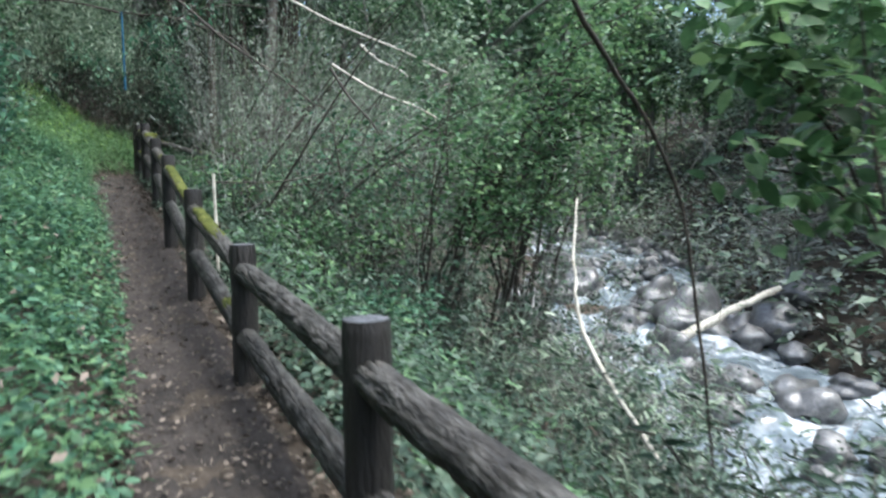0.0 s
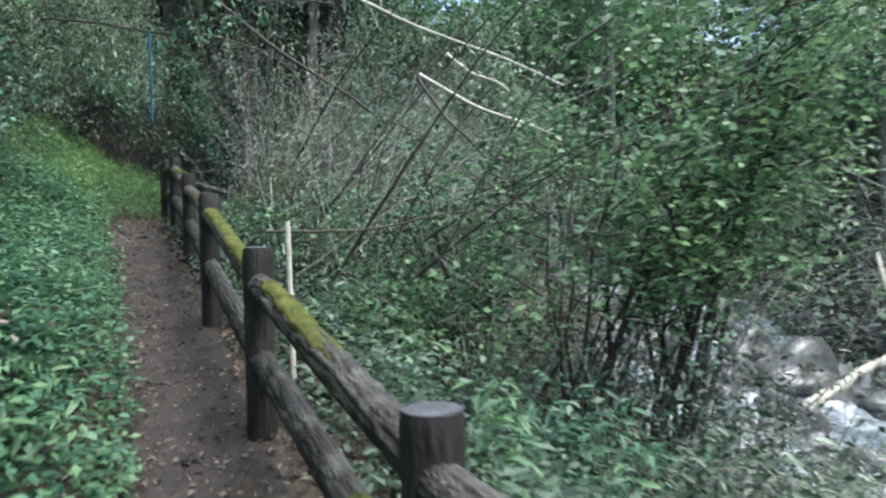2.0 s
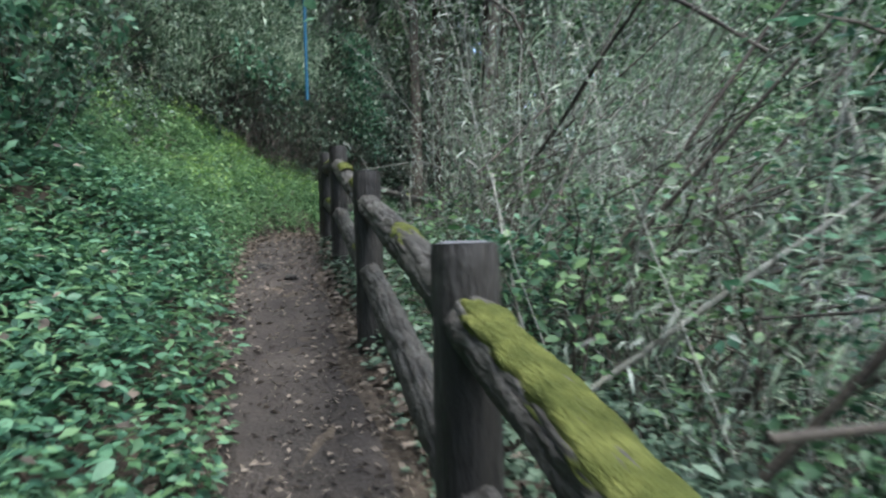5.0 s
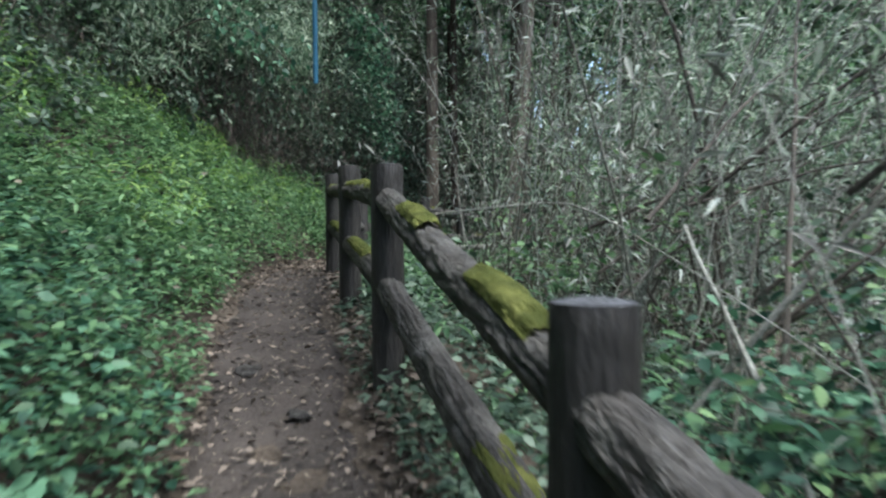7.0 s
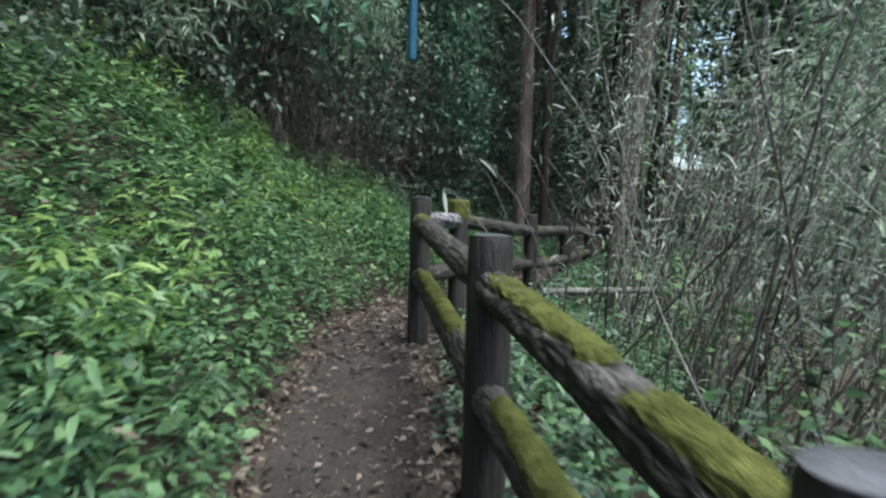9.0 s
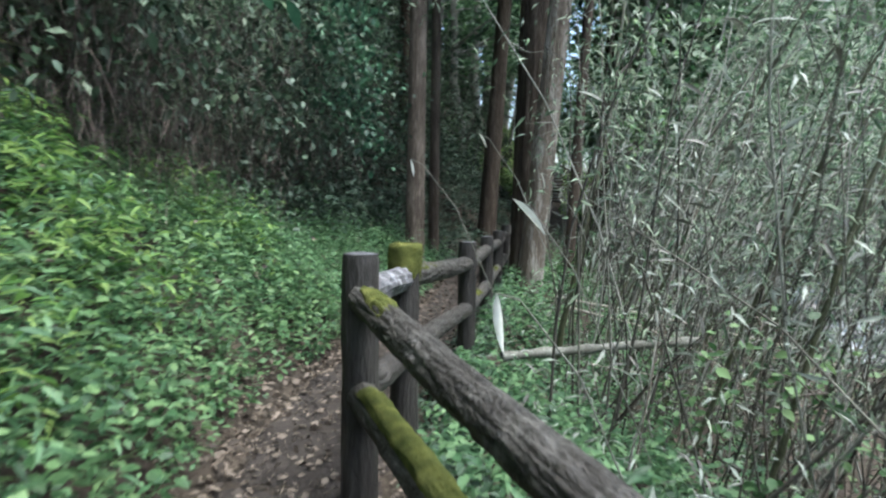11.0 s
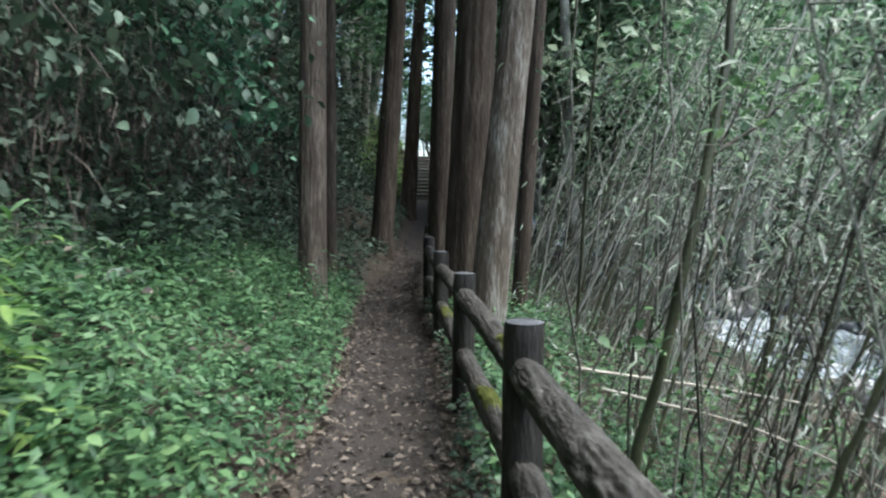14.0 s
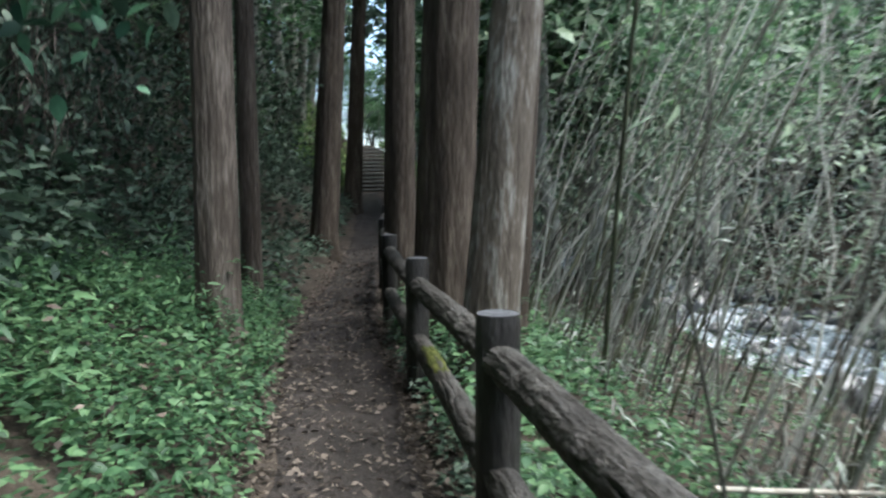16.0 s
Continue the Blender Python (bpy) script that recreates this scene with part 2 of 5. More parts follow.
def path_x(y):
    return sum(np.interp(np.asarray(y) + d, PATH_Y, PATH_X) for d in (-0.8, -0.4, 0, 0.4, 0.8)) / 5


def path_z(y):
    return sum(np.interp(np.asarray(y) + d, LEVEL_Y, LEVEL_Z) for d in (-0.5, 0, 0.5)) / 3


def stream_x(y):
    return 6.6 + 0.06 * (np.asarray(y) - 15) + 0.8 * np.sin(np.asarray(y) * 0.25)


def stream_z(y):
    return np.interp(y, (-60, 5, 14, 22, 40, 120), (-4.6, -3.3, -2.9, -2.2, -1.2, 2.0))


def land(x, y):
    """Height of the ground."""
    x, y = np.broadcast_arrays(np.asarray(x, float), np.asarray(y, float))
    c, zp = path_x(y), path_z(y)
    u = (x - c) * 0.9
    left = np.maximum(-u - 0.40, 0)
    rise = 0.14 * np.minimum(left / 0.25, 1) + 0.70 * left + 0.75 * np.maximum(left - 2.1, 0)
    hollow = np.clip((y - 19.2) / 2.2, 0, 1) * np.clip((31 - y) / 4, 0, 1)
    rise = rise + 0.22 * np.minimum(left, 2.1) * np.clip((y - 11.5) / 2, 0, 1) * np.clip((19.2 - y) / 2, 0, 1)
    rise = rise + hollow * (1.3 * np.maximum(left - 2.1, 0) - 0.34 * np.minimum(left, 2.1))
    rise = np.where(rise > 14, 14 + (rise - 14) * 0.25, rise)
    edge = c + 0.62 / 0.9
    bank = stream_x(y) - 2.6
    frac = np.clip((x - edge) / np.maximum(bank - edge, 0.5), 0, 1)
    fall = (zp - stream_z(y) + 0.35) * (0.75 * frac + 0.25 * frac * frac)
    far = np.maximum(x - (stream_x(y) + 2.6), 0)
    climb = 0.62 * far
    climb = np.where(climb > 26, 26 + (climb - 26) * 0.2, climb)
    rough = (vnoise(x * 0.5, y * 0.5, 0, 3) - 0.5) * 0.5 + (vnoise(x * 1.7, y * 1.7, 0, 4) - 0.5) * 0.22 + (vnoise(x * 5, y * 5, 0, 5) - 0.5) * 0.07
    calm = np.clip((np.abs(u) - 0.45) / 1.2, 0.04, 1)
    return zp + rise - fall + climb + rough * calm


def graded(lo, hi, near_lo, near_hi, fine, grow):
    mid = list(np.arange(near_lo, near_hi, fine))
    up, s = [mid[-1]], fine
    while up[-1] < hi:
        s *= grow
        up.append(up[-1] + s)
    dn, s = [mid[0]], fine
    while dn[-1] > lo:
        s *= grow
        dn.append(dn[-1] - s)
    return np.array(dn[:0:-1] + mid + up[1:])


gx = graded(-900, 900, -14, 14, 0.16, 1.14)
gy = graded(-900, 1500, -3, 34, 0.16, 1.14)
X, Y = np.meshgrid(gx, gy)
Z = land(X, Y)
ground = tagged(new("ground", mesh_of("ground", np.stack([X, Y, Z], -1).reshape(-1, 3), grid_faces(len(gy), len(gx)), M_SOIL)),
                "dark forest soil sloping down to a stream", "ground", kind="structure")

# the trodden path, a hand's breadth of bare earth laid over the ground
py = np.arange(-6, 46, 0.1)
pu = np.linspace(-0.5, 0.5, 15)
PU, PY = np.meshgrid(pu, py)
wide = 0.36 + 0.09 * (vnoise(PY * 1.3, 0.0, np.sign(PU) * 3, 8) - 0.4)
PX = path_x(PY) + PU / 0.5 * wide / 0.9
edge_drop = np.clip((np.abs(PU) - 0.38) / 0.12, 0, 1)
PZ = land(PX, PY) + 0.03 - 0.06 * edge_drop - 0.02 * (1 - (PU / 0.5) ** 2) + (vnoise(PX * 6, PY * 6, 0, 9) - 0.5) * 0.035 + (vnoise(PX * 18, PY * 18, 0, 10) - 0.5) * 0.016
path = tagged(new("path", mesh_of("path", np.stack([PX, PY, PZ], -1).reshape(-1, 3), grid_faces(len(py), len(pu)), M_PATH)),
              "narrow trodden brown earth footpath strewn with leaves", "path", kind="structure")

# ---------------------------------------------------------------- the fence
POSTS = [(1.61, -1.85, 0.80), (0.70, 0.05, 0.88), (-0.21, 1.92, 0.955), (-1.12, 3.80, 1.06), (-2.04, 5.57, 1.42), (-2.98, 7.42, 1.84), (-3.92, 9.35, 2.22),
         (-4.84, 11.15, 2.64), (-5.56, 12.55, 2.79), (-6.63, 14.83, 2.95), (-6.55, 15.51, 2.93), (-6.34, 17.62, 2.83),
         (-6.22, 19.64, 2.77), (-6.10, 21.75, 2.74), (-5.98, 23.9, 2.75), (-5.75, 26.0, 2.82), (-5.45, 28.1, 2.95)]
R_POST, R_RAIL = 0.073, 0.061
fence = thing("log_fence", (POSTS[0][0], POSTS[0][1], float(land(POSTS[0][0], POSTS[0][1]))),
              "dark faux-log fence with bark-textured rails, mossy in places", "fence")
FENCE_AT = np.array(fence.location)


def post_mesh(x, y, top, seed):
    foot = float(land(x, y)) - 0.25
    rows, cols = 48, 60
    t = np.linspace(0, 1, rows)[:, None]
    a = np.linspace(0, 2 * np.pi, cols, endpoint=False)[None, :]
    h = foot + (top - foot) * t
    ca, sa = np.cos(a), np.sin(a)
    groove = np.clip(4.5 * np.abs(vnoise(ca * 3.2, sa * 3.2 + seed, h * 3.0, 21) - 0.5), 0, 1) * 0.6 + vnoise(ca * 6, sa * 6 + seed, h * 9.0, 22) * 0.4
    r = R_POST * (0.965 + 0.085 * groove * np.clip((1 - t) * 40, 0.35, 1) - 0.03 * (t > 0.992))
    v = np.stack([x + r * np.cos(a), y + r * np.sin(a), h + 0 * a], -1).reshape(-1, 3) - FENCE_AT
    return mesh_of("post", v, grid_faces(rows, cols, True), M_POST)


def top_mesh(x, y, top, seed):
    rings, cols = 7, 40
    s = np.linspace(1.0, 0.0, rings)[:, None]
    a = np.linspace(0, 2 * np.pi, cols, endpoint=False)[None, :]
    lift = 0.006 * (1 - s ** 6) + 0.0035 * (vnoise(s * 6, np.cos(a) * 4, np.sin(a) * 4 + seed, 23) - 0.5) * (s < 0.99) + 0.0022 * np.cos(s * 26)
    r = R_POST * 0.968 * s
    v = np.stack([x + r * np.cos(a), y + r * np.sin(a), top - 0.003 + lift + 0 * a], -1).reshape(-1, 3) - FENCE_AT
    return mesh_of("post_top", v, grid_faces(rings, cols, True), M_POST_TOP)


def rail_frame(p, q):
    d = (q - p) / np.linalg.norm(q - p)
    side = np.cross(d, (0, 0, 1.0))
    side /= np.linalg.norm(side)
    return d, side, np.cross(side, d)


def rail_mesh(p, q, seed):
    d, side, up = rail_frame(p, q)
    n = np.linalg.norm(q - p)
    rows, cols = 116, 56
    s = np.linspace(0, 1, rows)[:, None]
    a = np.linspace(0, 2 * np.pi, cols, endpoint=False)[None, :]
    ca, sa = np.cos(a + 0.5 * s), np.sin(a + 0.5 * s)
    # bark plates parted by a net of furrows that run along the log
    net = np.abs(vnoise(s * n * 6.5, ca * 3.4, sa * 3.4 + seed, 31) - 0.5)
    net2 = np.abs(vnoise(s * n * 11, ca * 5.5, sa * 5.5 + seed, 32) - 0.5)
    plate = np.clip(net * 5.5, 0, 1) * (0.65 + 0.35 * np.clip(net2 * 5, 0, 1))
    r = R_RAIL * (0.83 + 0.19 * plate ** 0.8 + 0.07 * (vnoise(s * n * 3, ca * 1.5, sa * 1.5 + seed, 33) - 0.5) + 0.04 * (vnoise(s * n * 30, ca * 9, sa * 9 + seed, 34) - 0.5))
    bow = 0.012 * np.sin(np.pi * s + seed)
    c = p + (q - p) * s[..., None] + bow[..., None] * up
    v = c + r[..., None] * (np.cos(a)[..., None] * side + np.sin(a)[..., None] * up)
    return mesh_of("rail", v.reshape(-1, 3) - FENCE_AT, grid_faces(rows, cols, True), M_RAIL)


def moss_mesh(p, q, lo, hi, seed, span=0.95, thick=0.010, radius=R_RAIL):
    """A ragged cushion of moss over the upper side of a rail."""
    d, side, up = rail_frame(p, q)
    n = np.linalg.norm(q - p) * (hi - lo)
    rows, cols = max(int(n / 0.012), 8), 40
    s = np.linspace(lo, hi, rows)[:, None]
    a = np.pi / 2 + np.linspace(-span, span, cols)[None, :]
    nz = vnoise(s * 28, a * 3, seed, 41) * 0.6 + vnoise(s * 90, a * 9, seed, 42) * 0.4
    rim = np.clip(np.minimum((s - lo), (hi - s)) / 0.06, 0, 1) * np.clip((span - np.abs(a - np.pi / 2)) / 0.5, 0, 1)
    r = radius * 0.955 + (thick * 1.0 + 0.009 * (nz - 0.5) + 0.005 * rng.random(nz.shape)) * np.clip(rim * 1.7 + (nz - 0.62) * 1.6, -0.6, 1)
    c = p + (q - p) * s[..., None] + (0.012 * np.sin(np.pi * s + seed))[..., None] * up
    v = c + r[..., None] * (np.cos(a)[..., None] * side + np.sin(a)[..., None] * up)
    return mesh_of("moss", v.reshape(-1, 3) - FENCE_AT, grid_faces(rows, cols), M_MOSS)


def rail_ends(i, drop):
    a, b = np.array(POSTS[i]), np.array(POSTS[i + 1])
    return a - (0, 0, drop), b - (0, 0, drop)


MOSSY = {(3, 0): [(0.35, 0.9)], (4, 0): [(0.05, 0.5), (0.42, 0.97)], (5, 0): [(0.27, 0.46)], (6, 0): [(0.1, 0.31), (0.58, 0.78)],
         (7, 0): [(0.06, 0.3), (0.38, 0.95)], (8, 0): [(0.82, 0.97)], (8, 1): [(0.25, 0.95)], (7, 1): [(0.4, 0.9)], (10, 0): [(0.06, 0.4)],
         (11, 0): [(0.1, 0.2)], (3, 1): [(0.2, 0.3)], (12, 1): [(0.5, 0.8)], (11, 1): [(0.3, 0.5)], (6, 1): [(0.05, 0.3)]}
for i, (x, y, top) in enumerate(POSTS):
    p = part("post", post_mesh(x, y, top, i * 7.3), fence)
    part("post_top", top_mesh(x, y, top, i * 3.1), p, "flat grey weathered post top")
    if i + 1 < len(POSTS):
        for k, drop in enumerate((0.165, 0.545)):
            a, b = rail_ends(i, drop)
            r = part("rail", rail_mesh(a, b, i * 2.7 + k * 11.0), fence, "pale weathered short rail" if i == 9 and k == 0 else "")
            if i == 9 and k == 0:
                r.data.materials[0] = M_CAP
            for lo, hi in MOSSY.get((i, k), ()):
                part("moss", moss_mesh(a, b, lo, hi, i + k * 5.0), r, "yellow-green moss cushion")


def moss_cap(x, y, top, seed):
    """Moss that covers a post's head and hangs down its sides."""
    rows, cols = 26, 48
    t = np.linspace(0, 1, rows)[:, None]
    a = np.linspace(0, 2 * np.pi, cols, endpoint=False)[None, :]
    nz = vnoise(np.cos(a) * 5, np.sin(a) * 5, t * 7 + seed, 43) + 0.5 * rng.random((rows, cols))
    depth = 0.13 + 0.09 * vnoise(np.cos(a) * 2, np.sin(a) * 2, seed, 44)
    side = np.clip((t - 0.35) / 0.65, 0, 1)
    r = np.where(t < 0.35, (R_POST + 0.012) * np.sqrt(t / 0.35), R_POST + 0.012 - 0.016 * side ** 3) + 0.007 * (nz - 0.7) * (t > 0.05)
    h = top + 0.02 * (1 - np.clip(t / 0.4, 0, 1) ** 3) + 0.006 * (nz - 0.7) - side * depth
    v = np.stack([x + r * np.cos(a), y + r * np.sin(a), h], -1).reshape(-1, 3) - FENCE_AT
    return mesh_of("moss", v, grid_faces(rows, cols, True), M_MOSS)


cap = part("moss", moss_cap(*POSTS[10], 2.0), fence, "thick yellow-green moss cap on a post")


def tufts(moss, n, length):
    """Short shoots that stand out of a moss cushion."""
    me = moss.data
    co = np.empty(len(me.vertices) * 3)
    me.vertices.foreach_get("co", co)
    no = np.empty(len(me.vertices) * 3)
    me.vertices.foreach_get("normal", no)
    co, no = co.reshape(-1, 3), no.reshape(-1, 3)
    k = rng.integers(0, len(co), n)
    d = no[k] + rng.normal(0, 0.45, (n, 3)) - (0, 0, 0.25)
    d /= np.linalg.norm(d, axis=1)[:, None]
    pos = co[k] - no[k] * 0.003
    me2 = leaf_cloud("shoots", leaf_simple(0.12, 0.2, 0.02), pos, np.arctan2(d[:, 1], d[:, 0]), np.arcsin(d[:, 2]), rng.normal(0, 1, n), length * rng.uniform(0.5, 1.4, n), M_MOSS)
    return me2


cushions = [o for o in fence.children_recursive if o.name.startswith("moss")]
for o in cushions:
    shoots = tufts(o, 1400 if o == cap else 500, 0.016 if o == cap else 0.011)
    bm = bmesh.new()
    bm.from_mesh(o.data)
    bm.from_mesh(shoots)
    bm.to_mesh(o.data)
    bm.free()


# ---------------------------------------------------------------- plants: builders
def spots(n, u_lo, u_hi, y_lo, y_hi, power=1.0):
    """Random spots beside the path: u is the distance across from its middle."""
    y = rng.uniform(y_lo, y_hi, n)
    t = rng.random(n) ** power
    u = u_lo + (u_hi - u_lo) * t
    return path_x(y) + u / 0.9, y


def cover(name, n, u_lo, u_hi, y_lo, y_hi, tall, leaf, shape, mat, label, per=7, power=1.0, clump=0.0):
    """Low plants: on each spot a whorl of leaves on a short stem, all of one mat of growth."""
    x, y = spots(n, u_lo, u_hi, y_lo, y_hi, power)
    if clump:
        keep = vnoise(x * 1.6, y * 1.6, 0, 61) > clump
        x, y = x[keep], y[keep]
    n = len(x)
    z = land(x, y)
    h = tall * rng.uniform(0.35, 1.2, n) * (0.55 + 0.9 * vnoise(x * 1.1, y * 1.1, 0, 62))
    k = np.repeat(np.arange(n), per)
    a = rng.uniform(0, 2 * np.pi, len(k))
    lift = rng.uniform(0.35, 1.0, len(k))
    out = rng.uniform(0.0, 0.06, len(k))
    lean = 0.25 * h[k] * lift
    pos = np.stack([x[k] + out * np.cos(a) + lean, y[k] + out * np.sin(a), z[k] + h[k] * lift], -1)
    me = leaf_cloud(name, shape, pos, a, rng.uniform(-0.45, 0.35, len(k)), rng.normal(0, 0.35, len(k)), leaf * rng.uniform(0.55, 1.3, len(k)), mat)
    return tagged(new(name, me), label, "ground cover", kind="stuff")


def stem_path(base, lean, length, curve, steps=6, wob=0.04):
    """A stem that leaves base along lean (a vector) and bends by curve as it grows."""
    t = np.linspace(0, 1, steps)[:, None]
    p = np.asarray(base) + length * (t * np.asarray(lean) + t * t * np.asarray(curve))
    p[1:] += rng.normal(0, wob * length / steps, (steps - 1, 3))
    return p


def thicket(name, n, u_lo, u_hi, y_lo, y_hi, length, radius, leaves, leaf, mats, label, tilt=0.35, bias=(0.1, 0.0), top=0.35, shape=None, power=1.0, bare=0.2):
    """A tangle of thin leaning stems with leaves on their upper parts: stems and leaves as two parts of one growth."""
    x, y = spots(n, u_lo, u_hi, y_lo, y_hi, power)
    z = land(x, y)
    at = (float(x.mean()), float(y.mean()), float(land(x.mean(), y.mean())))
    ob = thing(name, at, label, "thicket", kind="stuff")
    paths, lp, lh = [], [], []
    for i in range(n):
        d = np.array([rng.normal(bias[0], tilt), rng.normal(bias[1], tilt), 1.0])
        d /= np.linalg.norm(d)
        ln = length * rng.uniform(0.45, 1.15)
        curve = np.array([rng.normal(0.08, 0.15), rng.normal(0, 0.15), -rng.uniform(0.0, 0.25)])
        p = stem_path((x[i], y[i], z[i] - 0.05), d, ln, curve)
        r = radius * rng.uniform(0.45, 1.3)
        u = (p[:, 0] - path_x(p[:, 1])) * 0.9
        low = p[:, 2] < path_z(p[:, 1]) + 2.7
        if np.any(low & ((u < 0.95) if u_lo > 0 else (u > -0.85))):
            continue
        paths.append((p, np.linspace(r, r * 0.35, len(p))))
        if rng.random() > bare:
            m = int(leaves * rng.uniform(0.4, 1.4))
            s = top + (1 - top) * rng.random(m) ** 0.8
            q = np.stack([np.interp(s, np.linspace(0, 1, len(p)), p[:, c]) for c in range(3)], -1)
            off = rng.normal(0, 0.13 * length / 4, (m, 3))
            off[:, 2] -= 0.03
            lp.append(q + off)
            # side twigs
            for w in range(4):
                j = rng.integers(0, m)
                b = q[j]
                e = b + rng.normal(0, 0.2, 3)
                paths.append((np.array([b, (b + e) / 2 + rng.normal(0, 0.02, 3), e]), np.array([0.4, 0.3, 0.15]) * r))
    v, f = tubes(paths, 4)
    part("stems", mesh_of("stems", v - at, f, mats[0]), ob)
    pos = np.concatenate(lp) - at
    part("leaves", random_leaves("leaves", shape or SMALL_LANCE, pos, np.full(len(pos), leaf), mats[1], (-0.9, 0.25), 0.7), ob)
    return ob


def shrub(name, x, y, height, spread, stems, leaves, leaf, shape, mats, label, lean=(0, 0), low=0.25, lift=0.0, twigs=7):
    """A many-stemmed shrub: forking stems and a ragged crown of single leaves at the twig ends."""
    z = float(land(x, y)) - 0.05
    ob = thing(name, (x, y, z), label, "shrub")
    ends = []
    for i in range(stems):
        paths = []
        a = rng.uniform(0, 2 * np.pi)
        d = np.array([np.cos(a) * spread / height * rng.uniform(0.15, 0.8) + lean[0], np.sin(a) * spread / height * rng.uniform(0.15, 0.8) + lean[1], 1.0])
        ln = height * rng.uniform(0.6, 1.0)
        p = stem_path((0.1 * np.cos(a), 0.1 * np.sin(a), 0), d, ln, (d[0] * 0.3, d[1] * 0.3, -0.12), 8, 0.12)
        r = 0.007 * height * rng.uniform(0.5, 1.2)
        paths.append((p, np.linspace(r, r * 0.25, 8)))
        for w in range(twigs):
            s = rng.uniform(low, 1.0)
            b = np.array([np.interp(s, np.linspace(0, 1, 8), p[:, c]) for c in range(3)])
            a2 = a + rng.normal(0, 1.4)
            e = b + spread * rng.uniform(0.2, 0.5) * np.array([np.cos(a2), np.sin(a2), rng.uniform(-0.1, 0.7)])
            m = (b + e) / 2 + rng.normal(0, 0.05, 3)
            paths.append((np.array([b, m, e]), np.array([0.45, 0.32, 0.15]) * r))
            ends += [(m, 0.6), (e, 1.0), (e, 1.0)]
        v, f = tubes(paths, 6)
        part("stem", mesh_of("stem", v, f, mats[0]), ob)
    e = np.array([p for p, w in ends])
    k = rng.integers(0, len(e), leaves)
    pos = e[k] + rng.normal(0, 0.11 * spread, (leaves, 3)) * (1, 1, 0.75)
    part("leaves", random_leaves("leaves", shape, pos, np.full(leaves, leaf), mats[1], (-0.6, 0.4), 0.6), ob)
    return ob


def fern(x, y, size, label="green fern with arching feathered fronds on the bank"):
    """A tuft of arching fronds, each a rib with paired leaflets."""
    z = float(land(x, y))
    ob = thing("fern", (x, y, z), label, "fern", "ferns beside the path")
    for i in range(7):
        a = i * 0.9 + rng.uniform(-0.3, 0.3)
        ln = size * rng.uniform(0.7, 1.1)
        t = np.linspace(0, 1, 16)
        r = ln * t
        h = ln * (0.75 * t - 0.75 * t * t)
        rib = np.stack([r * np.cos(a), r * np.sin(a), h], -1)
        v, f = tubes([(rib, np.linspace(0.004, 0.001, 16))], 4)
        bm = bmesh.new()
        bm.from_mesh(mesh_of("rib", v, f, M_LEAF))
        k = np.repeat(np.arange(2, 16), 2)
        side = np.tile([1, -1], 14)
        sz = ln * 0.26 * np.sin(np.pi * (0.12 + 0.86 * t[k])) + 0.01
        bm.from_mesh(leaf_cloud("blades", SMALL_LANCE, rib[k], a + side * 1.15, np.full(28, -0.1), side * 0.2, sz, M_LEAF))
        me = bpy.data.meshes.new("frond")
        bm.to_mesh(me)
        bm.free()
        me.materials.append(M_LEAF)
        part("frond", me, ob)
    return ob


def conifer(x, y, r, height, lean, mat, label, crown=True, base=None, crown_low=0.42):
    """A tall straight trunk with furrowed bark, and a crown of drooping sprays far up."""
    z = float(land(x, y)) - 0.15 if base is None else base
    ob = thing("cedar_tree", (x, y, z), label, "tree", "cedar trees along the path")
    rows, cols = 80, 72
    t = np.linspace(0, 1, rows)[:, None] ** 1.6
    a = np.linspace(0, 2 * np.pi, cols, endpoint=False)[None, :]
    h = height * t
    flare = 1 + 0.45 * np.exp(-h / 0.25) * (0.7 + 0.5 * np.sin(a * 5 + x * 7))
    furrow = vnoise(np.cos(a) * 5, np.sin(a) * 5 + x * 3, h * 0.9, 51) * 0.5 + vnoise(np.cos(a) * 11, np.sin(a) * 11 + x * 3, h * 2.0, 52) * 0.5
    rad = r * (1 - 0.75 * t) * flare * (0.93 + 0.15 * furrow)
    v = np.stack([rad * np.cos(a) + lean[0] * h, rad * np.sin(a) + lean[1] * h, h + 0 * a], -1).reshape(-1, 3)
    part("trunk", mesh_of("trunk", v, grid_faces(rows, cols, True), mat), ob)
    if crown:
        n = 3000
        s = crown_low + (1 - crown_low) * rng.random(n) ** 0.8
        ang = rng.uniform(0, 2 * np.pi, n)
        reach = (0.3 + 2.4 * (1 - s)) * rng.random(n) ** 0.6 * 1.3
        hh = height * s - 0.35 * reach
        pos = np.stack([reach * np.cos(ang) + lean[0] * hh, reach * np.sin(ang) + lean[1] * hh, hh], -1)
        part("crown", random_leaves("crown", SMALL_LANCE, pos, np.full(n, 0.5), M_LEAF_DARK_SHADE, (-0.9, 0.1), 0.6, ang + rng.normal(0, 0.4, n)), ob)
        for i in range(7):
            s = rng.uniform(crown_low * 0.8, 0.95)
            an = rng.uniform(0, 2 * np.pi)
            hz = height * s
            ln = 0.4 + 2.2 * (1 - s)
            b = np.array([lean[0] * hz, lean[1] * hz, hz])
            d = np.array([np.cos(an), np.sin(an), -0.2])
            v, f = tubes([(np.array([b, b + d * ln * 0.5 + (0, 0, 0.1), b + d * ln]), np.array([0.035, 0.02, 0.006]))], 5)
            part("limb", mesh_of("limb", v, f, M_DARK_STEM), ob)
    return ob


